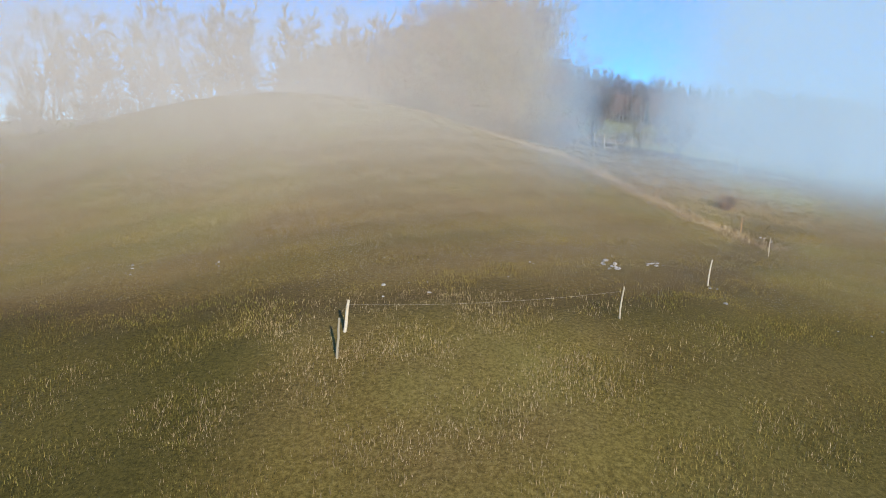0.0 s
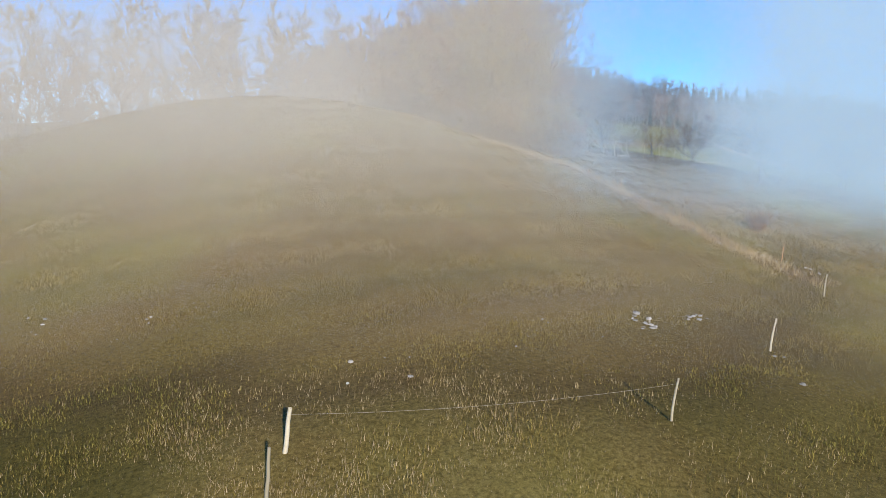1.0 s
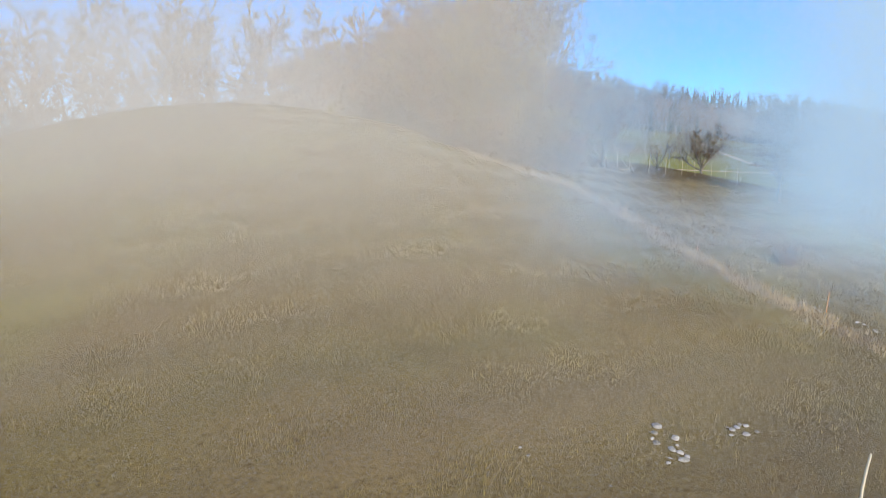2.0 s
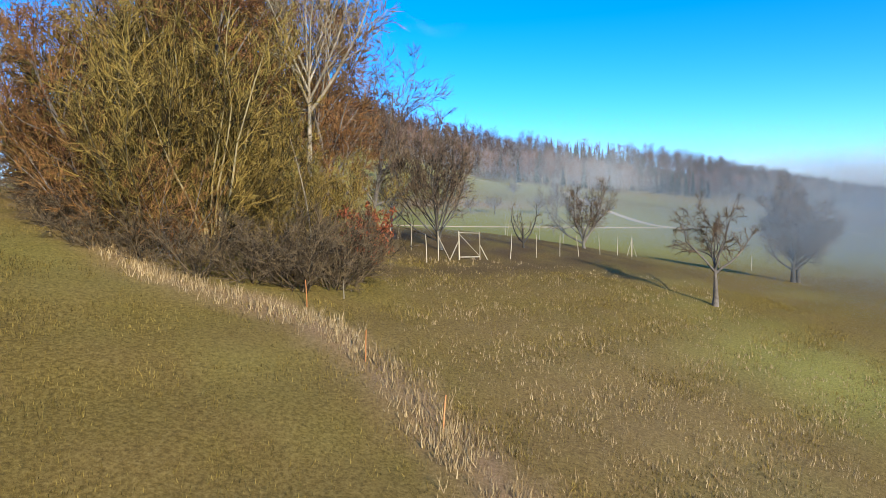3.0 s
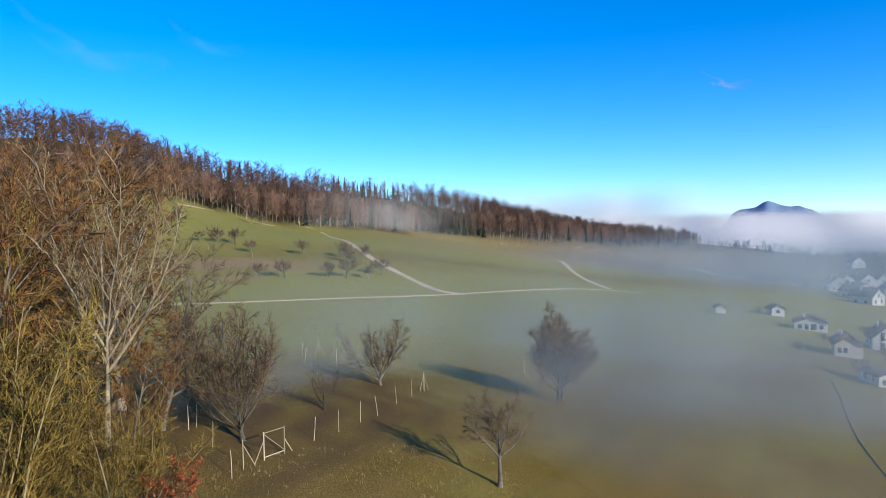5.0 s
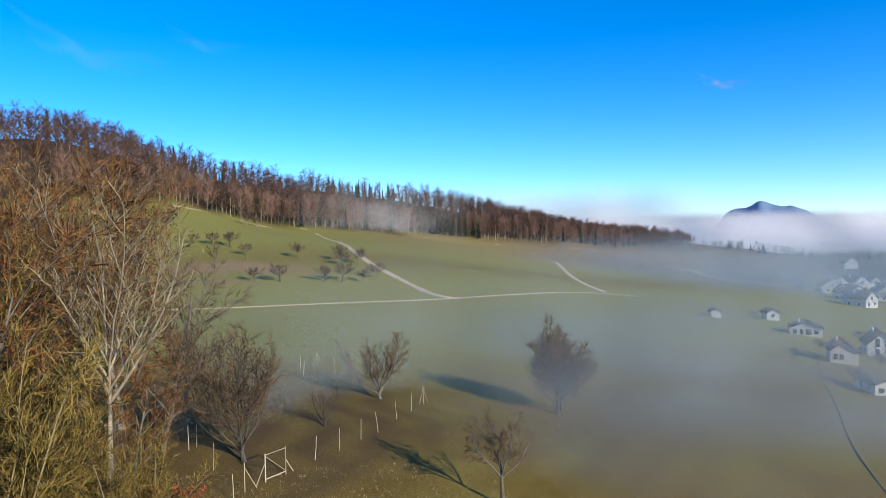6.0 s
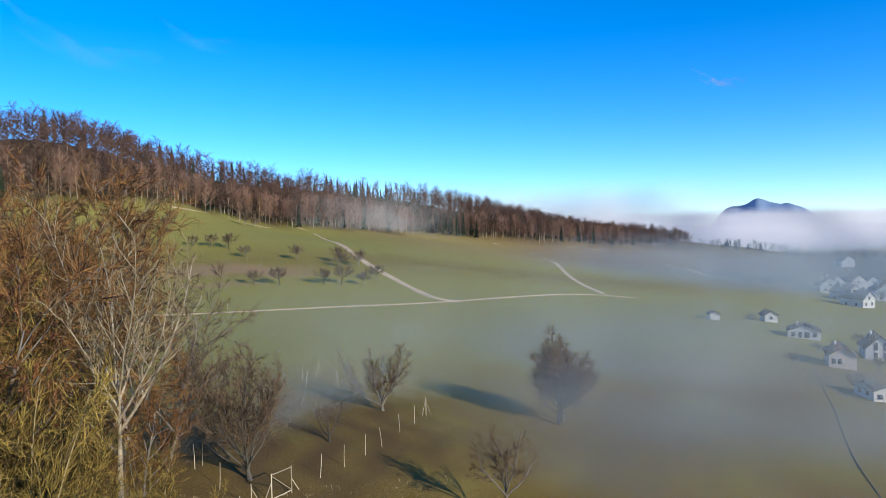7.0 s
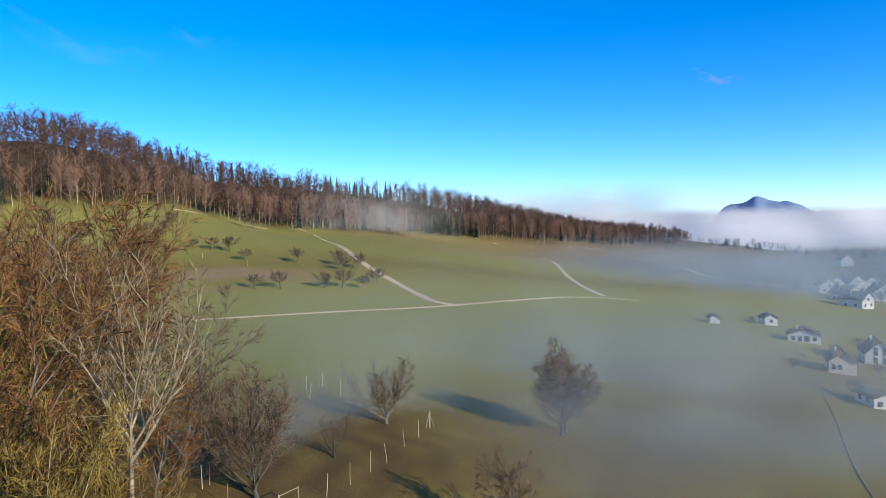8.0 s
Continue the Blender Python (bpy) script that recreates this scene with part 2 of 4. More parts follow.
def build_ground():
    xs, ys = lines(-50, 60, 1.0, 4600), lines(-25, 125, 1.0, 4600)
    xs, ys = np.union1d(xs, np.arange(62.3, 108, 4.0)), np.union1d(ys, np.arange(203.3, 286, 3.0))
    gx, gy = np.meshgrid(xs, ys, indexing="ij")
    gz = land(gx, gy)
    near = np.exp(-((gx - 5) ** 2 + (gy - 50) ** 2) / (2 * 60.0 ** 2))
    gz = gz + near * (0.05 * np.sin(gx * 1.7 + gy * 0.9) + 0.05 * np.sin(gx * 0.8 - gy * 1.3 + 1.0))
    gz = gz - 0.07 * np.exp(-(far_from(gx, gy, TRAIL) / 0.9) ** 2)
    me = grid_mesh("ground", gx, gy, gz, meadow_material())
    px, py = gx.ravel(), gy.ravel()
    wob = 0.35 * np.sin(px * 0.9 + py * 0.4) + 0.25 * np.sin(py * 1.9 - px)
    dry = np.exp(-((far_from(px, py, STRAW_LINE) + wob * 0.6) / 0.9) ** 2)
    terrace = py - 241 + 0.25 * (px - 50) + 2.2 * np.sin(px * 0.21) + 1.3 * np.sin(px * 0.55 + py * 0.3)
    dry = np.maximum(dry, np.exp(-((px - 53) / 21) ** 4 - (terrace / 8.5) ** 4) * (0.85 + 0.15 * np.sin(py * 0.9 + px * 0.13)))
    dry = np.maximum(dry, 0.7 * np.exp(-((px - 43) / 12) ** 4 - ((terrace + 20) / 3.0) ** 4))
    dry = np.maximum(dry, 0.30 * smoothed(py, 24, 28) * (1 - smoothed(py, 40, 52)) * (1 - smoothed(px, 8, 18)) * (0.7 + 0.3 * np.sin(px * 0.4 + 2 * np.sin(py * 0.3))))
    dry = np.maximum(dry, 0.4 * smoothed(py, 300, 340) * smoothed(px, 120, 190))
    dry = np.maximum(dry, 0.35 * np.exp(-((px - 22) / 7) ** 2 - ((py - 62) / 9) ** 2))
    litter_shade = 0.95 * np.exp(-((px - 25) / 15) ** 4 - ((py - 92 - 0.3 * (px - 25)) / 11) ** 4) * (0.75 + 0.25 * np.sin(px * 1.3 + 2 * np.sin(py * 0.6)))
    # Strip outside the fence: worn path plus a tree's crown shadow, coloured in.
    litter_shade = np.maximum(litter_shade, 0.75 * np.exp(-((far_from(px, py, [(15, 76), (21, 80.5), (27, 84.5), (33, 90)]) + wob * 0.6) / 1.5) ** 2))
    bare = np.maximum(litter_shade, 0.62 * np.exp(-((far_from(px, py, TRAIL) + wob * 0.9) / 2.1) ** 2))
    bare = np.maximum(bare, 0.9 * smoothed(py - np.interp(px, EDGE[:, 0], EDGE[:, 1]), -3, 6) * (px < 660))
    lush = 0.8 * np.clip((py - 104) / 25, 0, 1) * np.clip((270 - py) / 60, 0, 1)
    lush = np.maximum(lush, 0.8 * np.exp(-((px - 33) / 5) ** 2 - ((py - 66) / 6) ** 2))
    lush = np.maximum(lush, 0.7 * np.clip((py - 230) / 60, 0, 1) * np.clip((340 - px) / 80, 0, 1))
    for key, values in (("dry", dry), ("bare", bare), ("lush", lush), ("deep", 0.9 * deep_grass(px, py))):
        me.attributes.new(key, "FLOAT", "POINT").data.foreach_set("value", values.astype(np.float32))
    return tagged(new("ground", me), "rolling late-autumn meadow of olive and brown grass", "ground", kind="structure")


build_ground()


def build_track(name, line, width, label, lift=0.10, mat=GRAVEL):
    """A gravel strip laid over the ground along a smoothed line."""
    pts = np.array(line, float)
    for _ in range(3):
        q = np.empty((2 * len(pts) - 2, 2))
        q[0::2], q[1::2] = 0.75 * pts[:-1] + 0.25 * pts[1:], 0.25 * pts[:-1] + 0.75 * pts[1:]
        pts = np.vstack([pts[:1], q, pts[-1:]])
    seg = np.r_[0, np.cumsum(np.hypot(*np.diff(pts, axis=0).T))]
    s = np.arange(0, seg[-1], 2.5)
    mid = np.stack([np.interp(s, seg, pts[:, k]) for k in (0, 1)], -1)
    way = np.gradient(mid, axis=0)
    way /= np.linalg.norm(way, axis=1)[:, None]
    side = np.stack([-way[:, 1], way[:, 0]], -1)
    ragged = np.random.default_rng(7).normal(0, 0.10, (len(s), 2)) * width
    across = np.linspace(-0.5, 0.5, 7)
    gx = mid[:, :1] + side[:, :1] * (across[None] * (width + ragged[:, :1]))
    gy = mid[:, 1:] + side[:, 1:] * (across[None] * (width + ragged[:, :1]))
    crown = lift + 0.06 * np.cos(across * 2 * np.pi * 1.5)[None] - 0.25 * (np.abs(across) > 0.45)[None]
    me = grid_mesh(name, gx, gy, land(gx, gy) + crown, mat)
    return tagged(new(name, me), label, "track", kind="structure")


build_track("track_low", [(22, 182.5), (44, 185.5), (64, 186), (78, 184.8), (93, 185), (119, 190), (140, 195.5), (155, 197), (170, 193)], 1.9, "pale gravel farm track crossing the meadow")
build_track("track_steep", [(96, 184.5), (91.5, 190), (92.5, 203), (94.5, 222), (96, 242), (100, 266), (108, 300), (119, 345), (129, 392), (124, 410)], 3.4, "pale gravel track climbing to the forest")
build_track("track_upper", [(50, 352), (58, 360), (72, 374), (84, 378), (100, 384), (124, 402)], 3.0, "gravel track along the forest edge")
build_track("track_bend", [(296, 462), (312, 445), (310, 420), (280, 372), (238, 316), (201, 264), (172, 222), (160, 200)], 3.4, "gravel track winding down between fields")
build_track("track_far", [(380, 474), (430, 478), (474, 466), (455, 430), (400, 370), (330, 300), (318, 280), (322, 262), (336, 246)], 3.4, "gravel track in the far fields")
build_track("track_village", [(131, 114), (110, 101), (97, 91.4), (84, 83), (73.8, 75.8), (60, 64), (50, 50)], 0.36, "worn dirt path leading to the houses", lift=0.03, mat=DIRT)


# ---------------------------------------------------------------- bare trees, shrubs and their parts
def unit(v):
    return v / (np.linalg.norm(v) + 1e-9)


def limbs(rng, out, level, p, d, length, r, spec):
    """Grow one limb and its side limbs into out[level] as rows of x0 y0 z0 x1 y1 z1 r0 r1."""
    n = spec["segs"][level]
    step, pts = length / n, [p]
    r0 = r
    for i in range(n):
        d = unit(d + rng.normal(0, spec["wander"][level], 3) + np.array([0, 0, spec["lift"][level]]))
        q = p + d * step
        r1 = max(r * (1 - 0.82 * (i + 1) / n), spec["thin"])
        out[level].append((*p, *q, r0, r1))
        p, r0 = q, r1
        pts.append(p)
    if level + 1 >= len(spec["segs"]):
        return
    lo = spec["from"][level]
    for k in range(spec["kids"][level]):
        f = lo + (1 - lo) * (k + rng.random()) / spec["kids"][level]
        f = min(f, 0.97)
        i = min(int(f * n), n - 1)
        a, b = pts[i], pts[i + 1]
        at = a + (b - a) * (f * n - i)
        main = unit(b - a)
        if level == 0:
            turn = k * 2.4 + rng.normal(0, 0.25) + out[0][0][0]
            side = np.array([math.cos(turn), math.sin(turn), 0.0])
            side = unit(side - main * side.dot(main))
        else:
            side = unit(np.cross(main, rng.normal(0, 1, 3)))
        spread = radians(spec["spread"][level]) * rng.uniform(0.7, 1.25)
        limbs(rng, out, level + 1, at, unit(main * math.cos(spread) + side * math.sin(spread)),
              length * spec["ratio"][level] * (1.15 - spec["taper"][level] * f) * rng.uniform(0.7, 1.2), max(r * (1 - 0.8 * f) * spec["thick"][level], spec["thin"]), spec)


def tubes(rows, sides):
    """Open tapered tubes for rows of limb pieces: vertices and four-cornered faces."""
    a = np.array(rows, float)
    p0, p1 = a[:, 0:3], a[:, 3:6]
    d = p1 - p0
    d /= np.linalg.norm(d, axis=1)[:, None] + 1e-9
    ref = np.where(np.abs(d[:, 2:3]) > 0.9, np.array([[1.0, 0, 0]]), np.array([[0, 0, 1.0]]))
    u = np.cross(d, ref)
    u /= np.linalg.norm(u, axis=1)[:, None] + 1e-9
    w = np.cross(d, u)
    ang = np.arange(sides) * 2 * np.pi / sides
    ring = u[:, None] * np.cos(ang)[None, :, None] + w[:, None] * np.sin(ang)[None, :, None]
    v = np.concatenate([p0[:, None] + ring * a[:, 6, None, None], (p1 + d * a[:, 7:8] * 0.5)[:, None] + ring * a[:, 7, None, None]], 1).reshape(-1, 3)
    base = (np.arange(len(a)) * 2 * sides)[:, None]
    k = np.arange(sides)
    f = np.stack([base + k, base + (k + 1) % sides, base + sides + (k + 1) % sides, base + sides + k], -1).reshape(-1, 4)
    return v, f


def joined(parts):
    vs, fs, off = [], [], 0
    for v, f in parts:
        vs.append(v)
        fs.append(f + off)
        off += len(v)
    return np.vstack(vs), np.vstack(fs)


def part(name, me, parent, label=""):
    ob = new(name, me)
    ob.parent = parent
    if label:
        tagged(ob, label)
    me.polygons.foreach_set("use_smooth", np.ones(len(me.polygons), bool))
    return ob


def leaf_bits(rng, rows, count, size, mat, name, drop=0.0):
    """Small four-cornered leaves scattered along limb pieces."""
    a = np.array(rows, float)
    pick = a[rng.integers(0, len(a), count)]
    t = rng.random((count, 1))
    c = pick[:, 0:3] * (1 - t) + pick[:, 3:6] * t + rng.normal(0, size * 0.8, (count, 3)) - np.array([0, 0, drop])
    u = rng.normal(0, 1, (count, 3))
    u /= np.linalg.norm(u, axis=1)[:, None]
    w = np.cross(u, rng.normal(0, 1, (count, 3)))
    w /= np.linalg.norm(w, axis=1)[:, None]
    s = size * rng.uniform(0.5, 1.2, (count, 1))
    v = np.stack([c - u * s, c + w * s * 0.5, c + u * s, c - w * s * 0.5], 1).reshape(-1, 3)
    f = np.arange(count * 4).reshape(-1, 4)
    return mesh_np(name, v, f, mat)


def fine_twigs(rng, rows, count, length, width):
    """The last, hair-fine twigs: slim tapering slips growing out of limb pieces."""
    a = np.array(rows, float)
    pick = a[rng.integers(0, len(a), count)]
    t = rng.random((count, 1))
    p0 = pick[:, 0:3] * (1 - t) + pick[:, 3:6] * t
    along = pick[:, 3:6] - pick[:, 0:3]
    along /= np.linalg.norm(along, axis=1)[:, None] + 1e-9
    d = along + rng.normal(0, 0.38, (count, 3)) + np.array([0, 0, 0.15])
    d *= (length * rng.uniform(0.4, 1.2, count) / np.linalg.norm(d, axis=1))[:, None]
    side = np.cross(d, rng.normal(0, 1, (count, 3)))
    side *= (width * 0.5 / (np.linalg.norm(side, axis=1) + 1e-9))[:, None]
    p1 = p0 + d
    v = np.stack([p0 - side, p0 + side, p1 + side * 0.3, p1 - side * 0.3], 1).reshape(-1, 3)
    return v, np.arange(count * 4).reshape(-1, 4)


TREE = dict(segs=(7, 5, 4, 3), wander=(0.10, 0.16, 0.2, 0.25), lift=(0.05, 0.10, 0.06, 0.03), kids=(9, 7, 6), spread=(48, 42, 42),
            ratio=(0.62, 0.5, 0.45), thick=(0.62, 0.6, 0.6), thin=0.012, taper=(0.65, 0.65, 0.65, 0.65))
TREE["from"] = (0.28, 0.2, 0.15)


def build_tree(name, seed, height, girth, bark, twig, label, category="tree", stems=1, lean=0.12, group="", split=2, leaves=None, sprays=None, **change):
    """A leafless tree: a tapered trunk with its main limbs, and a crown of fine branches."""
    spec = dict(TREE)
    spec.update({("from" if k == "start" else k): v for k, v in change.items()})
    rng = np.random.default_rng(seed)
    out = [[] for _ in spec["segs"]]
    for s in range(stems):
        d = np.array([rng.normal(0, lean), rng.normal(0, lean), 1.0]) if stems == 1 else np.array(
            [math.cos(6.283 * s / stems + rng.random()) * lean, math.sin(6.283 * s / stems + rng.random()) * lean, 1.0])
        at = np.array([rng.normal(0, girth * (0 if stems == 1 else 2.2)), rng.normal(0, girth * (0 if stems == 1 else 2.2)), -0.3])
        limbs(rng, out, 0, at, unit(d), height * (1 if stems == 1 else rng.uniform(0.72, 1.05)), girth * (1 if stems == 1 else rng.uniform(0.6, 1.1)), spec)
    root = new(name)
    tagged(root, label, category, group)
    flare = [(x0, y0, z0, x1, y1, z1, r0 * (1.35 if z0 < 0 else 1), r1) for x0, y0, z0, x1, y1, z1, r0, r1 in out[0]]
    wood = [tubes(flare, 8)] + [tubes(out[k], 5) for k in range(1, split) if out[k]]
    part("trunk", mesh_np(name + "_trunk", *joined(wood), bark), root)
    fine = [tubes(out[k], 4 if k == split and split < 2 else 3) for k in range(split, len(out)) if out[k]]
    if sprays:
        fine.append(fine_twigs(rng, out[-1], *sprays))
    if fine:
        part("crown", mesh_np(name + "_crown", *joined(fine), twig), root)
    if leaves:
        count, size, mat, what = leaves
        part("leaves", leaf_bits(rng, out[-1], count, size, mat, name + "_leaves"), root, what)
    return root


def stand(ob, x, y, sink=0.05, turn=0.0, size=1.0, tall=0.0):
    """Set a tree on the ground; tall gives its whole height in metres."""
    if tall:
        size = tall / max(v.co.z for child in ob.children for v in child.data.vertices)
    ob.matrix_basis = pose(x, y, zat(x, y) - sink, 0, 0, turn) @ Matrix.Scale(size, 4)
    return ob


def again(ob, x, y, turn, size, sink=0.05, tall=0.0):
    c = copy_thing(ob, Matrix.Identity(4))
    return stand(c, x, y, sink, turn, size, tall)


# ---- the copse on the shoulder of the hill
stand(build_tree("pale_barked_tree", 12, 11.6, 0.27, BARK_PALE, TWIG_PALE, "tall leafless pale-barked tree with forking trunk at the copse edge",
              segs=(8, 9, 5, 4), wander=(0.025, 0.05, 0.13, 0.2), lift=(0.02, 0.03, 0.07, 0.03), kids=(9, 11, 6), spread=(31, 42, 40), taper=(0.25, 0.5, 0.65, 0.65),
              ratio=(0.88, 0.34, 0.42), thick=(1.0, 0.62, 0.58), start=(0.76, 0.12, 0.12), lean=0.02, thin=0.017, split=3, sprays=(2800, 0.75, 0.024)), 10.8, 75.0, turn=35, tall=18.4)

FULL = dict(taper=(0.3, 0.55, 0.65, 0.65), segs=(8, 5, 3, 2), kids=(15, 9, 4), spread=(46, 42, 42), ratio=(0.46, 0.42, 0.42), lift=(0.04, 0.13, 0.07, 0.02), start=(0.20, 0.12, 0.1), thin=0.015, sprays=(4600, 0.85, 0.025))
LIGHT = dict(FULL, segs=(6, 4, 2), kids=(11, 6), thin=0.026, sprays=(1800, 1.2, 0.05), start=(0.12, 0.1))
tall = stand(build_tree("copse_tree", 21, 13.2, 0.24, BARK_GREY, TWIG_BROWN, "tall copse tree with russet twigs and a few withered leaves", group="copse trees",
                         leaves=(3200, 0.06, LEAF_RUST, "withered rust-coloured leaves"), **FULL), 4.5, 79.0)
tall_grey = stand(build_tree("copse_tree", 22, 12.8, 0.22, BARK_GREY, TWIG_GREY, "tall bare copse tree with grey twigs", group="copse trees", **FULL), -1.0, 83.0, turn=70)
rusty = stand(build_tree("copse_tree", 23, 11.5, 0.19, BARK_GREY, TWIG_BROWN, "half-bare copse tree keeping some rust-coloured leaves", group="copse trees",
              leaves=(5500, 0.065, LEAF_RUST, "withered rust-coloured leaves"), **FULL), 5.2, 75.8)
crest_tree = build_tree("crest_tree", 24, 12.5, 0.22, BARK_GREY, TWIG_GREY, "bare tree in the row behind the hill crest", group="crest trees", **LIGHT)
crest_tree_b = build_tree("crest_tree", 25, 13.5, 0.22, BARK_GREY, TWIG_BROWN, "bare tree in the row behind the hill crest", group="crest trees", **LIGHT)
for x, y, turn, high, kind in ((0.5, 78.0, 120, 12.6, tall), (8.6, 85.5, 200, 17.6, tall), (-3.4, 88.0, 300, 16.5, tall), (3.4, 87.0, 20, 17.8, tall_grey), (11.6, 84.0, 160, 17.2, tall),
                               (6.0, 90.0, 60, 18.0, tall), (0.4, 89.5, 230, 16.4, tall_grey), (1.8, 73.2, 250, 10.2, rusty), (12.0, 79.5, 95, 8.6, rusty), (-2.8, 85.4, 15, 11.5, rusty),
                               (6.6, 80.5, 140, 16.4, rusty), (2.6, 81.5, 70, 16.0, rusty), (14.4, 88.0, 40, 14.0, tall_grey), (9.6, 95.0, 280, 20.4, tall), (4.2, 97.0, 10, 20.6, rusty), (12.4, 93.0, 190, 19.4, tall_grey),
                               (0.8, 98.0, 80, 20.2, tall_grey), (7.2, 99.5, 150, 21.0, tall), (12.2, 99.0, 310, 20.2, rusty), (-1.6, 94.0, 30, 18.6, tall)):
    again(kind, x, y, turn, 1.0, tall=high)

hazel = build_tree("hazel_bush", 36, 5.4, 0.05, BARK_GREY, TWIG_BROWN, "dense rounded leafless hazel bush, brown and twiggy", "shrub", stems=12, lean=0.55, group="copse bushes",
                   segs=(6, 4, 3), wander=(0.10, 0.18, 0.24), lift=(0.03, 0.06, 0.02), kids=(10, 4), spread=(42, 42), ratio=(0.36, 0.5), thick=(0.55, 0.6), start=(0.1, 0.1), thin=0.008, split=1,
                   leaves=(700, 0.045, LEAF_RUST, "few withered leaves"), sprays=(3600, 0.6, 0.022))
stand(hazel, 1.4, 72.6)
for x, y, turn, size in ((-0.2, 75.8, 70, 1.05), (-1.8, 79.4, 140, 1.1), (-3.2, 83.6, 200, 1.15), (3.4, 70.9, 260, 0.85), (5.6, 70.0, 310, 0.8), (9.2, 79.4, 30, 0.8), (-4.4, 88.0, 20, 1.2)):
    again(hazel, x, y, turn, size)
BUSHY = dict(segs=(8, 5, 3), wander=(0.09, 0.17, 0.22), lift=(0.05, 0.13, 0.05), spread=(38, 40), ratio=(0.30, 0.5), thick=(0.5, 0.6), start=(0.10, 0.12), thin=0.014, split=1)
willow = build_tree("mossy_willow", 31, 10.5, 0.060, BARK_MOSSY, TWIG_OLIVE, "many-stemmed willow shrub, bare, olive-green with moss", "shrub", stems=9, lean=0.24, group="copse willows",
                    kids=(14, 5), leaves=(4600, 0.055, LEAF_OLIVE, "tiny olive-yellow leaves"), sprays=(3200, 0.75, 0.023), **BUSHY)
stand(willow, 6.9, 70.8)
willow_b = build_tree("mossy_willow", 32, 9.0, 0.055, BARK_MOSSY, TWIG_OLIVE, "many-stemmed willow shrub, bare, olive-green with moss", "shrub", stems=11, lean=0.36, group="copse willows",
                      kids=(15, 6), leaves=(4200, 0.055, LEAF_OLIVE, "tiny olive-yellow leaves"), sprays=(3200, 0.75, 0.023), **BUSHY)
stand(willow_b, 7.4, 72.8)
stand(build_tree("pale_sapling", 33, 6.5, 0.055, BARK_PALE, TWIG_OLIVE, "young pale-stemmed tree with drooping olive twigs", lean=0.05, segs=(7, 5, 3), kids=(14, 7), spread=(52, 42), ratio=(0.42, 0.45),
                 thick=(0.5, 0.6), lift=(0.03, 0.05, 0.0), wander=(0.05, 0.14, 0.2), start=(0.28, 0.12), thin=0.008, split=1, leaves=(1200, 0.04, LEAF_OLIVE, "tiny olive-yellow leaves"), sprays=(1500, 0.5, 0.011)), 11.0, 71.2)
for x, y, turn, size, kind in ((5.0, 71.8, 40, 1.05, willow_b), (6.2, 73.2, 130, 1.15, willow), (4.6, 70.4, 220, 0.85, willow_b), (3.2, 72.6, 310, 1.0, willow),
                               (8.4, 77.4, 80, 0.9, willow_b), (9.6, 72.4, 20, 0.6, willow_b), (11.4, 73.4, 140, 0.5, willow), (1.2, 75.0, 170, 1.05, willow_b), (4.0, 75.2, 10, 1.2, willow), (12.4, 76.6, 260, 0.62, willow_b), (7.0, 76.6, 100, 1.2, willow)):
    again(kind, x, y, turn, size)

thorn = build_tree("thorn_bush", 41, 2.7, 0.035, TWIG_DARK, TWIG_DARK, "dense dark leafless thorn bush", "shrub", stems=9, lean=0.75, group="copse thorn bushes",
                   segs=(6, 4, 3), wander=(0.14, 0.2, 0.25), lift=(0.05, 0.04, 0.0), kids=(9, 4), spread=(44, 45), ratio=(0.42, 0.5), thick=(0.6, 0.6), start=(0.1, 0.1), thin=0.008, split=1, sprays=(2400, 0.4, 0.014))
stand(thorn, 11.6, 70.4, size=1.35)
for x, y, turn, size in ((12.4, 71.9, 60, 1.05), (10.4, 69.2, 130, 0.95), (12.9, 73.8, 200, 1.0), (8.6, 68.9, 250, 0.9), (6.8, 68.6, 310, 0.85), (4.8, 68.9, 20, 0.9), (3.0, 69.4, 80, 0.9),
                         (1.2, 71.2, 140, 1.0), (-0.4, 74.6, 220, 1.0), (-1.8, 77.6, 270, 1.05), (-3.0, 81.4, 330, 1.1), (9.8, 70.6, 100, 1.1)):
    again(thorn, x, y, turn, size * (1.2 if x > 6 else 0.95))
stand(build_tree("red_leaved_shrub", 43, 2.6, 0.03, TWIG_BROWN, TWIG_BROWN, "shrub with withered red-brown leaves beside the copse", "shrub", stems=10, lean=0.5,
      segs=(5, 4, 3), kids=(8, 5), spread=(40, 42), ratio=(0.42, 0.5), thick=(0.6, 0.6), start=(0.15, 0.1), thin=0.008, split=1,
      leaves=(3200, 0.07, LEAF_RED, "withered red-brown leaves")), 13.4, 75.3, size=1.35)
stand(build_tree("lone_bush", 44, 1.7, 0.025, TWIG_BROWN, TWIG_BROWN, "small russet leafless bush beside the trail", "shrub", stems=14, lean=0.7,
      segs=(5, 4, 3), kids=(9, 6), spread=(42, 42), ratio=(0.42, 0.5), thick=(0.6, 0.6), start=(0.1, 0.1), thin=0.008, split=1, sprays=(1500, 0.35, 0.016)), 22.6, 54.2, size=0.85)

# ---- the row of trees behind the crest
rng = np.random.default_rng(5)
for i in range(34):
    x = -72 + i * 2.06 + rng.normal(0, 0.8)
    (again if i > 1 else lambda k, a, c, turn, size: stand(k, a, c, 0.05, turn, size))((crest_tree, crest_tree_b)[i % 2], x, 107 - 0.05 * x + (i % 3) * 4.0 + rng.normal(0, 1.5), rng.uniform(0, 360), rng.uniform(0.85, 1.2))

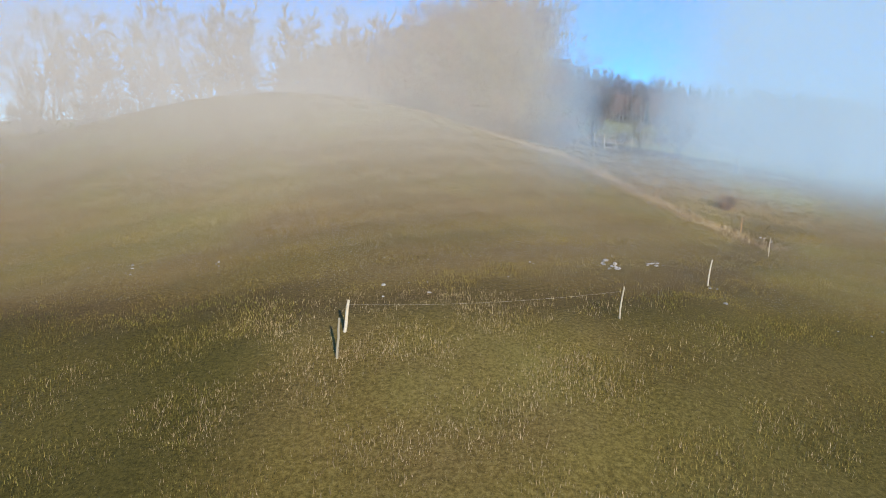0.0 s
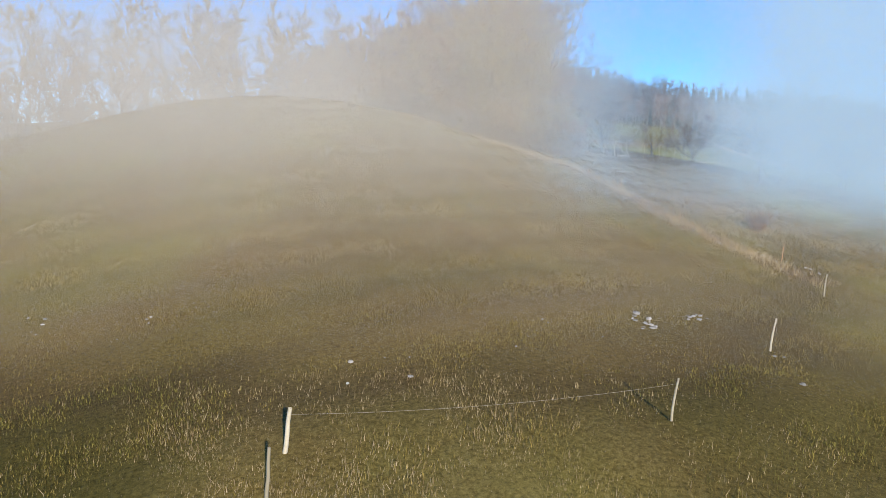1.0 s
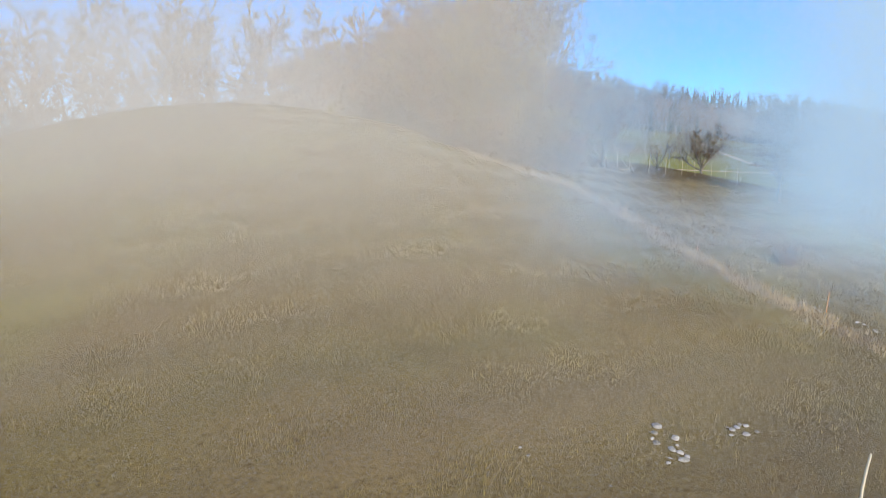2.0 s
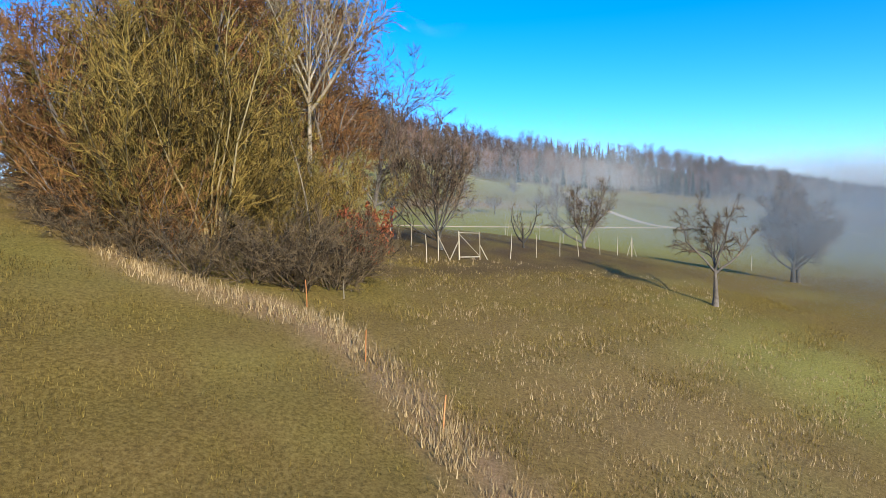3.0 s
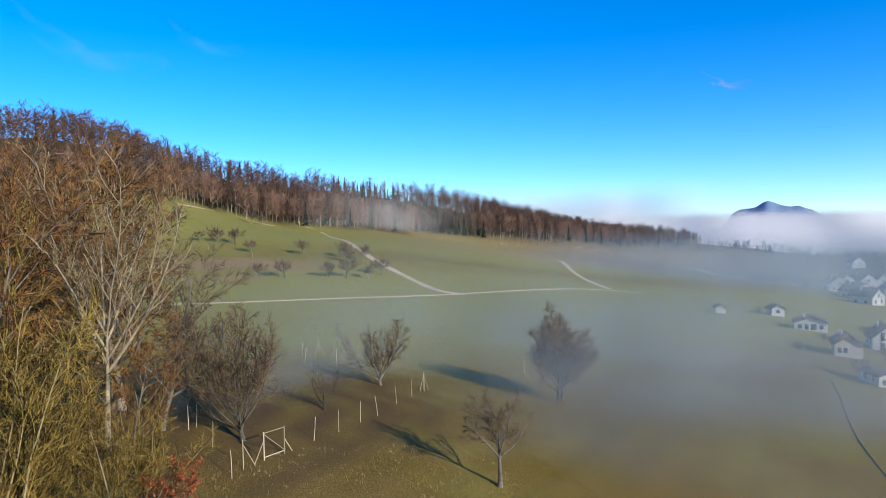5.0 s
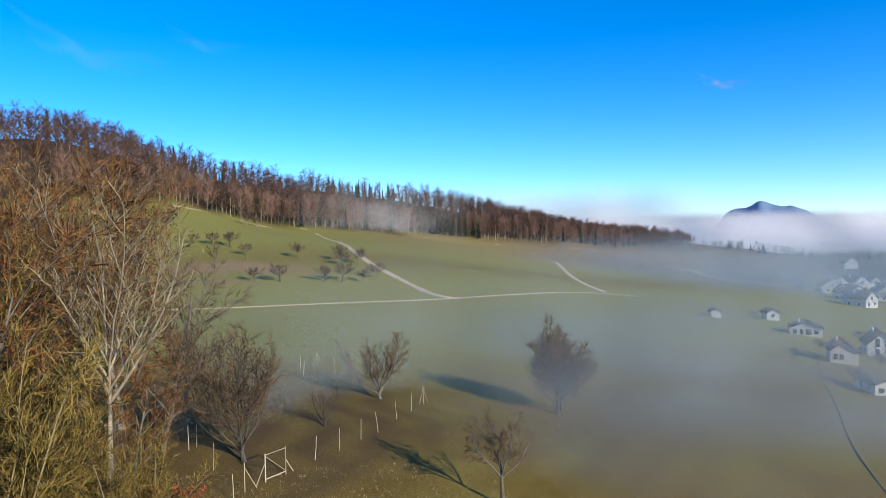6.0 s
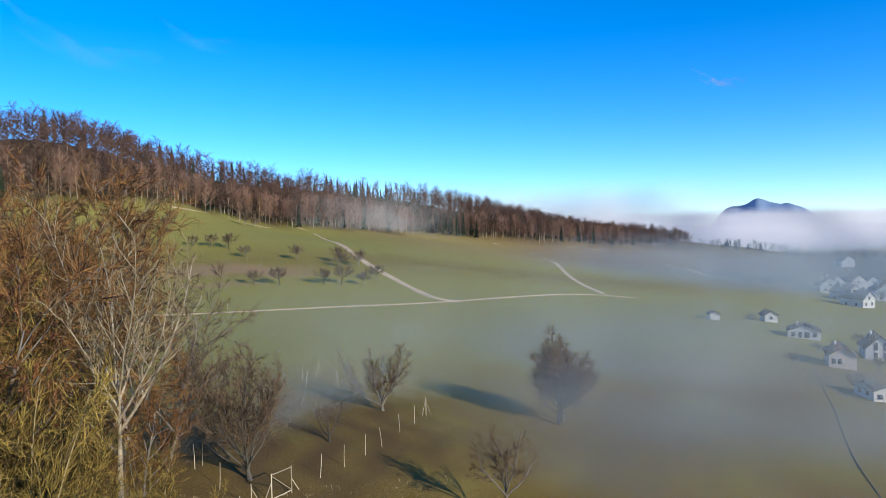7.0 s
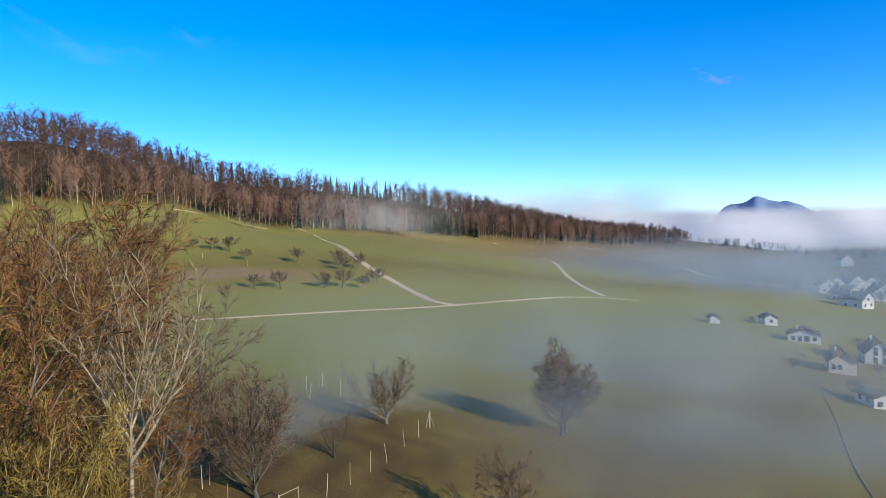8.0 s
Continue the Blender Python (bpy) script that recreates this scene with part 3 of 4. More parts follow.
for i in range(18):
    x = -70 + i * 3.9 + rng.normal(0, 1.0)
    again((crest_tree, crest_tree_b)[i % 2], x, 103.5 - 0.05 * x + rng.normal(0, 1.2), rng.uniform(0, 360), rng.uniform(0.42, 0.62))

crest_bush = build_tree("crest_bush", 26, 4.6, 0.06, BARK_GREY, TWIG_DARK, "dense dark leafless bush under the crest trees", "shrub", stems=7, lean=0.5, group="crest bushes",
                        segs=(4, 3, 2), kids=(6, 3), spread=(44, 44), ratio=(0.4, 0.5), thick=(0.55, 0.6), start=(0.1, 0.1), thin=0.02, split=1, sprays=(1300, 0.8, 0.05))
stand(crest_bush, -8.0, 100.0)
for i in range(26):
    x = -74 + i * 2.6 + rng.normal(0, 0.8)
    again(crest_bush, x, 101.5 - 0.03 * x + rng.normal(0, 1.5), rng.uniform(0, 360), rng.uniform(0.7, 1.2))

# ---- orchard trees on the meadow
OLD = dict(segs=(4, 7, 4, 3), wander=(0.05, 0.13, 0.22, 0.28), lift=(0.02, 0.14, 0.06, 0.0), thin=0.015, thick=(0.85, 0.6, 0.6), ratio=(2.6, 0.36, 0.45), sprays=(2600, 0.5, 0.014))
for x, y, seed, h, girth, bark, kids, start, label, extra in (
        (17.0, 96.0, 51, 2.4, 0.15, BARK_DARK, (10, 9, 7), 0.45, "bare old fruit tree with a few orange leaves", dict(spread=(44, 40, 42), leaves=(260, 0.07, LEAF_RUST, "last orange-brown leaves"))),
        (19.1, 85.6, 152, 2.3, 0.20, BARK_DARK, (20, 12, 8), 0.34, "wide bare fruit tree with many upright limbs behind the gate", dict(spread=(44, 34, 38), ratio=(2.9, 0.32, 0.42), thick=(0.5, 0.55, 0.6), lift=(0.02, 0.19, 0.12, 0.03), taper=(0.25, 0.65, 0.65, 0.65), sprays=(6000, 0.55, 0.017))),
        (26.6, 91.2, 53, 1.3, 0.13, BARK_DARK, (7, 5, 3), 0.45, "small hard-pruned fruit tree", dict(sprays=(250, 0.3, 0.012), spread=(42, 40, 40), ratio=(3.0, 0.22, 0.35))),
        (34.9, 99.2, 54, 1.7, 0.20, BARK_DARK, (13, 10, 7), 0.40, "low spreading bare fruit tree", dict(spread=(50, 38, 42), sprays=(4200, 0.5, 0.017), ratio=(3.6, 0.34, 0.42), lift=(0.02, 0.17, 0.08, 0.0), taper=(0.4, 0.65, 0.65, 0.65))),
        (33.6, 77.2, 55, 3.5, 0.19, BARK_GREY, (10, 10, 5), 0.62, "bare gnarled fruit tree outside the fence", dict(spread=(39, 52, 46), ratio=(1.6, 0.36, 0.45), wander=(0.05, 0.2, 0.28, 0.3), lift=(0.02, 0.17, 0.03, -0.02), sprays=(1300, 0.4, 0.016))),
        (53.4, 95.4, 56, 5.6, 0.22, BARK_DARK, (26, 12, 7), 0.22, "tall dense bare pear tree standing in mist", dict(segs=(7, 6, 4, 3), spread=(50, 44, 44), taper=(0.12, 0.65, 0.65, 0.65), ratio=(0.72, 0.40, 0.5), lift=(0.04, 0.16, 0.05, 0.0), wander=(0.03, 0.16, 0.2, 0.25), thick=(0.6, 0.6, 0.6), thin=0.022, sprays=(7000, 0.8, 0.022))),
        (55.0, 96.8, 57, 5.0, 0.20, BARK_DARK, (22, 12, 7), 0.26, "tall dense bare pear tree in the mist", dict(segs=(7, 6, 4, 3), spread=(50, 44, 44), taper=(0.12, 0.65, 0.65, 0.65), ratio=(0.72, 0.40, 0.5), lift=(0.04, 0.16, 0.05, 0.0), wander=(0.03, 0.16, 0.2, 0.25), thick=(0.6, 0.6, 0.6), thin=0.022, sprays=(7000, 0.8, 0.022)))):
    spec = dict(OLD)
    spec.update(kids=kids, start=(start, 0.22, 0.1))
    spec.update(extra)
    stand(build_tree("orchard_tree", seed, h, girth, bark, TWIG_GREY, label, "fruit tree", group="orchard trees", lean=0.05, **spec), x, y)

meadow_tree = build_tree("meadow_tree", 64, 3.0, 0.13, BARK_DARK, TWIG_GREY, "small bare fruit tree on the far slope", "fruit tree", group="far orchard trees", lean=0.03,
                         segs=(4, 4, 3, 2), kids=(12, 6, 4), spread=(56, 44, 42), ratio=(0.95, 0.5, 0.45), start=(0.40, 0.15, 0.1), lift=(0.02, 0.10, 0.05, 0.0), thin=0.032, sprays=(500, 0.5, 0.045))
stand(meadow_tree, 46.5, 278.1)
for i, (x, y) in enumerate(((52, 276), (57.5, 272), (59.8, 258), (74.7, 252), (84.4, 238.7), (90.9, 239.3), (52.8, 220), (59.2, 218.4), (70.6, 215.7), (75.1, 214), (80.9, 211.7), (87.5, 216.9),
                            (45.4, 315.7), (82.8, 358.6), (89.8, 366.8), (41, 300), (34, 296), (87, 246))):
    again(meadow_tree, x, y, i * 77, (1.25, 1.5, 1.1, 1.35)[i % 4] * (1.2 if y > 290 else 1))

# ---------------------------------------------------------------- the forest on the hill
def blade_tris(p0, p1, width, rng):
    """Narrow three-cornered sprays from p0 to p1."""
    d = p1 - p0
    side = np.cross(d, rng.normal(0, 1, d.shape))
    side /= np.linalg.norm(side, axis=1)[:, None] + 1e-9
    w = width[:, None] if np.ndim(width) else width
    v = np.stack([p0 - side * w * 0.5, p0 + side * w * 0.5, p1], 1).reshape(-1, 3)
    return v, np.arange(len(v)).reshape(-1, 3)


def quads_to_tris(v, f):
    return v, np.vstack([f[:, [0, 1, 2]], f[:, [0, 2, 3]]])


def broadleaf_shape(seed, height, sprays, stem=0.22):
    """Trunk triangles and crown triangles of a tall, bare forest tree."""
    rng = np.random.default_rng(seed)
    spec = dict(TREE, segs=(6, 4), kids=(18,), spread=(48,), ratio=(0.34,), thick=(0.4,), thin=0.05, wander=(0.04, 0.14), lift=(0.05, 0.14))
    spec["from"] = (0.24,)
    out = [[], []]
    limbs(rng, out, 0, np.array([0, 0, -0.5]), np.array([0, 0, 1.0]), height * 0.95, stem, spec)
    trunk = quads_to_tris(*joined([tubes(out[0], 5), tubes(out[1], 3)]))
    a = np.array(out[1])
    pick = a[rng.integers(0, len(a), sprays)]
    t = rng.random((sprays, 1))
    p0 = pick[:, 0:3] * (1 - t) + pick[:, 3:6] * t
    away = p0 * np.array([1, 1, 0]) * 0.15 + rng.normal(0, 0.8, (sprays, 3)) + np.array([0, 0, 0.5])
    away *= rng.uniform(0.7, 2.1, (sprays, 1)) * height / 26
    return trunk, blade_tris(p0, p0 + away, np.where(rng.random(sprays) < 0.6, rng.uniform(0.05, 0.16, sprays), rng.uniform(0.16, 0.40, sprays)), rng)


def spruce_shape(seed, height):
    rng = np.random.default_rng(seed)
    trunk = quads_to_tris(*tubes([(0, 0, -0.5, 0, 0, height, 0.22, 0.03)], 5))
    n = 330
    z = height * (0.12 + 0.88 * rng.random(n) ** 0.8)
    reach = (height - z) * 0.19 * rng.uniform(0.6, 1.15, n) + 0.25
    ang = rng.uniform(0, 6.283, n)
    p0 = np.stack([0 * z, 0 * z, z], -1)
    p1 = p0 + np.stack([np.cos(ang) * reach, np.sin(ang) * reach, -reach * rng.uniform(0.15, 0.6, n)], -1)
    return trunk, blade_tris(p0 + np.array([0, 0, 0.3]), p1, 0.45 + reach * 0.30, rng)


def forest_tree(name, shape, bark, crown, label):
    root = new(name)
    tagged(root, label, "tree", "forest trees")
    part("trunk", mesh_np(name + "_trunk", *shape[0], bark), root)
    part("crown", mesh_np(name + "_crown", *shape[1], crown), root)
    return root


beeches = [broadleaf_shape(71 + k, 25 + k, 1300) for k in range(4)]
spruces = [spruce_shape(81 + k, 23 + 2 * k) for k in range(2)]
kinds = [forest_tree("beech_tree", s, BARK_PALE if k % 2 else BARK_GREY, BEECH, "tall bare winter beech at the forest edge") for k, s in enumerate(beeches)]
kinds += [forest_tree("spruce_tree", s, BARK_DARK, SPRUCE, "dark green spruce at the forest edge") for s in spruces]
kinds.append(forest_tree("larch_tree", broadleaf_shape(91, 24, 700), BARK_PALE, LARCH, "tree with faded orange-brown foliage at the forest edge"))
used = set()
EDGE_LEN = np.r_[0, np.cumsum(np.hypot(*np.diff(EDGE, axis=0).T))]


def edge_at(s, back):
    x, y = np.interp(s, EDGE_LEN, EDGE[:, 0]), np.interp(s, EDGE_LEN, EDGE[:, 1])
    return x - 0.42 * back, y + 0.9 * back


rng = np.random.default_rng(17)
total = EDGE_LEN[-1]
deep = {"trunk": [], "spray": [], "needle": []}
for row in range(13):
    s = rng.uniform(0, 4)
    while s < total:
        back = row * 7.5 + rng.normal(0, 1.6)
        x, y = edge_at(s, back)
        fir_here = 0.62 if 335 < s < 392 else (0.35 if 165 < s < 195 else (0.05 if s < 165 else 0.12))
        roll = rng.random()
        pick = 4 + int(rng.integers(0, 2)) if roll < fir_here else (6 if roll > 0.955 else int(rng.integers(0, 4)))
        size, turn = rng.uniform(0.56, 0.82) * (0.92 if s > 480 else (0.84 if s < 220 else 0.94)), rng.uniform(0, 360)
        if row < 2 and s < 640:
            if pick not in used:
                used.add(pick)
                stand(kinds[pick], x, y, 0.3, turn, size)
            else:
                again(kinds[pick], x, y, turn, size, 0.3)
        else:
            shape = spruces[pick - 4] if pick in (4, 5) else beeches[pick % 4]
            m = np.array(pose(x, y, zat(x, y) - 0.3, 0, 0, turn).to_3x3()) * size
            o = np.array([x, y, zat(x, y) - 0.3])
            keep = slice(None) if pick in (4, 5) else slice(0, 380 * 3)
            v = shape[1][0][keep] @ m.T + o
            if pick not in (4, 5):
                mid = v.reshape(-1, 3, 3).mean(1, keepdims=True)
                v = (mid + (v.reshape(-1, 3, 3) - mid) * np.array([1.7, 1.7, 1.3])).reshape(-1, 3)
            deep["needle" if pick in (4, 5) else "spray"].append((v, np.arange(len(v)).reshape(-1, 3)))
            if row < 4:
                tv, tf = shape[0]
                deep["trunk"].append((tv[:60] @ m.T + o, tf[(tf < 60).all(1)]))
        s += rng.uniform(2.4, 4.6) if row < 3 else rng.uniform(3.4, 8.0)
for name, key, mat, label in (("deep_forest_crowns", "spray", BEECH, "bare brown treetops of the deeper forest"), ("deep_forest_spruces", "needle", SPRUCE, "dark spruces scattered through the forest"),
                              ("deep_forest_trunks", "trunk", BARK_PALE, "pale trunks inside the forest")):
    tagged(new(name, mesh_np(name, *joined(deep[key]), mat)), label, "forest", kind="stuff")

# ---- hedgerow trees closing the far fields
far_rows = []
rng = np.random.default_rng(23)
for k in range(150):
    f = rng.random()
    x, y = 660 + f * 330 + rng.normal(0, 6), 570 - f * 210 + rng.normal(0, 10)
    if 0.34 < f < 0.40 or 0.52 < f < 0.55:
        continue
    shape = spruces[0] if rng.random() < 0.25 else beeches[int(rng.integers(0, 4))]
    size = rng.uniform(0.32, 0.60)
    v = shape[1][0][:150 * 3] @ (np.array(pose(0, 0, 0, 0, 0, rng.uniform(0, 360)).to_3x3()) * size).T
    v[:, 2] *= 0.8
    mid = v.reshape(-1, 3, 3).mean(1, keepdims=True)
    v = (mid + (v.reshape(-1, 3, 3) - mid) * 2.0).reshape(-1, 3) + np.array([x, y, zat(x, y) - 2.0])
    far_rows.append((v, np.arange(len(v)).reshape(-1, 3)))
tagged(new("far_hedgerow", mesh_np("far_hedgerow", *joined(far_rows), SPRUCE)), "dark line of trees across the far fields", "hedgerow", kind="stuff")


# ---------------------------------------------------------------- fences, gate, stones
def pole(name, length, r, mat, label, category="post", group="", sides=7):
    """A slightly crooked, chamfered wooden pole standing on its foot."""
    rng = np.random.default_rng(int(length * 100) + int(r * 1000))
    rows, z, x, y = [], -0.3, 0.0, 0.0
    for k in range(5):
        z2 = -0.3 + (length + 0.3) * (k + 1) / 5
        x2, y2 = x + rng.normal(0, 0.008), y + rng.normal(0, 0.008)
        rows.append((x, y, z, x2, y2, z2, r * (1 - 0.05 * k), r * (1 - 0.05 * (k + 1))))
        x, y, z = x2, y2, z2
    rows.append((x, y, z, x, y, z + r * 0.5, r * 0.75, 0.003))
    me = mesh_np(name, *tubes(rows, sides), mat)
    return tagged(new(name, me), label, category, group)


def put(ob, x, y, tilt=0.0, turn=0.0):
    ob.matrix_basis = pose(x, y, zat(x, y), 0, 0, turn) @ pose(0, 0, 0, tilt, 0, 0)
    return ob


first = pole("fence_post", 1.6, 0.030, WOOD_PALE, "weathered pale wooden orchard fence post", "fence post", "orchard fence posts")
put(first, 17.25, 80.1, 2)
ORCHARD_POSTS = ((23.75, 85.2), (26.0, 86.5), (28.4, 88.3), (30.4, 89.6), (33.5, 92.7), (36.2, 95.2), (38.9, 97.9), (49.3, 100.4), (58.9, 108.9), (17.0, 84.6), (16.05, 87.8), (16.6, 88.2),
                 (14.7, 94.2), (15.5, 101.4), (21.2, 104.7), (31.6, 113.4), (34.6, 110.6), (38.6, 114.0), (30.5, 108.9))
rng = np.random.default_rng(3)
for x, y in ORCHARD_POSTS:
    c = copy_thing(first, Matrix.Identity(4))
    put(c, x, y, rng.normal(0, 2.5), rng.uniform(0, 360))


def strut(name, a, b, r, mat, parent):
    ob = new(name, mesh_np(name, *tubes([(*a, *b, r, r * 0.95)], 7), mat))
    ob.parent = parent
    return ob


def build_gate():
    """The white pole frame at the orchard corner: two posts, two rails, a diagonal and two braces."""
    root = tagged(new("gate"), "white wooden pole gate frame with diagonal brace in the orchard fence", "gate")
    (ax, ay), (bx, by) = (19.65, 82.4), (21.2, 83.4)
    az, bz = zat(ax, ay), zat(bx, by)
    a, b = np.array([ax, ay, az]), np.array([bx, by, bz])
    up = np.array([0, 0, 1.0])
    strut("gate_post", a - up * 0.2, a + up * 1.72, 0.042, WOOD_PALE, root)
    strut("gate_post", b - up * 0.2, b + up * 1.72, 0.042, WOOD_PALE, root)
    strut("rail", a + up * 1.66, b + up * 1.66, 0.032, WOOD_PALE, root)
    strut("rail", a + up * 0.16, b + up * 0.16, 0.032, WOOD_PALE, root)
    strut("diagonal", a + up * 1.6, b + up * 0.2, 0.03, WOOD_PALE, root)
    out = (a - b) / np.linalg.norm(a - b)
    fa, fb = a + out * 0.85, b - out * 0.75
    strut("brace", (fa[0], fa[1], zat(fa[0], fa[1]) - 0.1), a + up * 1.2, 0.032, WOOD_PALE, root)
    strut("brace", (fb[0], fb[1], zat(fb[0], fb[1]) - 0.1), b + up * 0.95, 0.035, WOOD_PALE, root)


build_gate()


def build_tripod(x, y, feet):
    root = tagged(new("corner_brace"), "pale wooden fence post held up by leaning braces", "fence post", "corner braces")
    z = zat(x, y)
    strut("post", (x, y, z - 0.2), (x, y, z + 1.7), 0.028, WOOD_PALE, root)
    for dx, dy in feet:
        strut("brace", (x + dx, y + dy, zat(x + dx, y + dy) - 0.1), (x, y, z + 1.45), 0.018, WOOD_PALE, root)


for x, y in ((39.0, 98.2), (34.5, 116.2)):
    build_tripod(x, y, ((0.75, 0.35), (-0.65, -0.4)))
build_tripod(18.15, 81.3, ((0.85, 0.5),))

stake = pole("pasture_stake", 0.95, 0.026, WOOD_ORANGE, "thin faded orange pasture stake on the field edge", "stake", "field edge stakes", 5)
put(stake, 16.3, 52.1, 4)
for x, y, tilt, turn in ((14.2, 59.4, 5, 30), (12.5, 63.2, 2, 80), (10.7, 67.4, 4, 170), (19.7, 45.1, 3, 10)):
    put(copy_thing(stake, Matrix.Identity(4)), x, y, tilt, turn)
white_stake = pole("white_stake", 0.8, 0.03, WOOD_PALE, "short white stake beside the copse", "stake", "copse stakes", 5)
put(white_stake, 12.1, 69.1, 4)
for x, y, tilt, turn in ((13.1, 72.9, 9, 60), (13.9, 78.4, 3, 10), (10.0, 71.6, 6, 200), (12.4, 78.6, 22, 280)):
    put(copy_thing(white_stake, Matrix.Identity(4)), x, y, tilt, turn)

far_stake = pole("meadow_stake", 1.5, 0.07, WOOD_PALE, "pale stake standing beside the farm track", "stake", "far meadow stakes", 5)
put(far_stake, 39.0, 187.8, 2)
for x, y in ((47.3, 264.3), (58.0, 250.0), (92.0, 191.5), (178.0, 425.0), (196.0, 432.0), (214.0, 441.0), (236.0, 455.0)):
    put(copy_thing(far_stake, Matrix.Identity(4)), x, y, 3, x * 7)

pasture_post = pole("pasture_post", 1.05, 0.035, WOOD_PALE, "thin pale electric fence post in the pasture", "fence post", "pasture fence posts")
put(pasture_post, 5.73, 22.9, 5, 95)
for x, y, tilt, turn in ((10.98, 28.76, 5, 95), (18.1, 38.05, 2, 95)):
    put(copy_thing(pasture_post, Matrix.Identity(4)), x, y, tilt, turn)
put(pole("corner_post", 1.02, 0.06, WOOD_PALE, "leaning pale wooden corner post of the pasture fence", "fence post"), -3.0, 21.2, 8, 95)
put(pole("split_stake", 1.1, 0.045, WOOD_PALE, "split pale wooden stake in the rough grass", "stake"), -3.0, 19.7, 3, 95)


def tape(name, a, b, sag):
    pts = [np.array(a) + (np.array(b) - np.array(a)) * k / 12 - np.array([0, 0, sag * 4 * (k / 12) * (1 - k / 12)]) for k in range(13)]
    rows = [(*p, *q, 0.0028, 0.0028) for p, q in zip(pts[:-1], pts[1:])]
    return tagged(new(name, mesh_np(name, *tubes(rows, 4), TAPE)), "thin worn fence tape between the pasture posts", "fence tape", "fence tapes")


tape("fence_tape", (-2.9, 21.2, zat(-3.0, 21.2) + 0.9), (5.73, 22.9, zat(5.73, 22.9) + 0.9), 0.15)


def build_stone(seed, x, y, size):
    rng = np.random.default_rng(seed)
    bm = bmesh.new()
    bmesh.ops.create_icosphere(bm, subdivisions=2, radius=size)
    squash = rng.uniform(0.5, 1.0, 3)
    for v in bm.verts:
        k = 1 + 0.25 * noise.noise(Vector(v.co) * (1.6 / size) + Vector((seed, 0, 0)))
        v.co = Vector((v.co.x * squash[0] * 1.3, v.co.y * squash[1] * 1.2, v.co.z * squash[2] * 0.7)) * k
    me = bpy.data.meshes.new("stone")
    bm.to_mesh(me)
    bm.free()
    me.materials.append(STONE)
    ob = tagged(new("stone", me), "pale limestone lump lying in the grass", "stone", "field stones")
    ob.matrix_basis = pose(x, y, zat(x, y) + size * 0.15, 0, 0, rng.uniform(0, 360))


rng = np.random.default_rng(9)
k = 0
for cx, cy, count, spread, size in ((7.3, 30.1, 12, 0.40, 0.13), (9.7, 31.6, 9, 0.45, 0.10), (10.9, 28.2, 2, 0.1, 0.12), (10.5, 26.0, 1, 0.05, 0.12), (-13.5, 29.2, 9, 1.0, 0.09), (-11.0, 30.0, 6, 0.6, 0.08),
                                    (-0.5, 25.6, 5, 0.9, 0.08), (3.4, 28.0, 4, 1.2, 0.07), (16.0, 24.0, 3, 1.5, 0.07), (20.5, 43.6, 4, 0.5, 0.10)):
    for _ in range(count):
        k += 1
        build_stone(k, cx + rng.normal(0, spread), cy + rng.normal(0, spread), size * rng.uniform(0.4, 0.95))


# ---------------------------------------------------------------- houses
def box(name, lo, hi, mat, parent):
    (x0, y0, z0), (x1, y1, z1) = lo, hi
    v = [(x0, y0, z0), (x1, y0, z0), (x1, y1, z0), (x0, y1, z0), (x0, y0, z1), (x1, y0, z1), (x1, y1, z1), (x0, y1, z1)]
    f = [(0, 3, 2, 1), (4, 5, 6, 7), (0, 1, 5, 4), (1, 2, 6, 5), (2, 3, 7, 6), (3, 0, 4, 7)]
    ob = new(name, mesh_np(name, v, f, mat))
    ob.parent = parent
    return ob


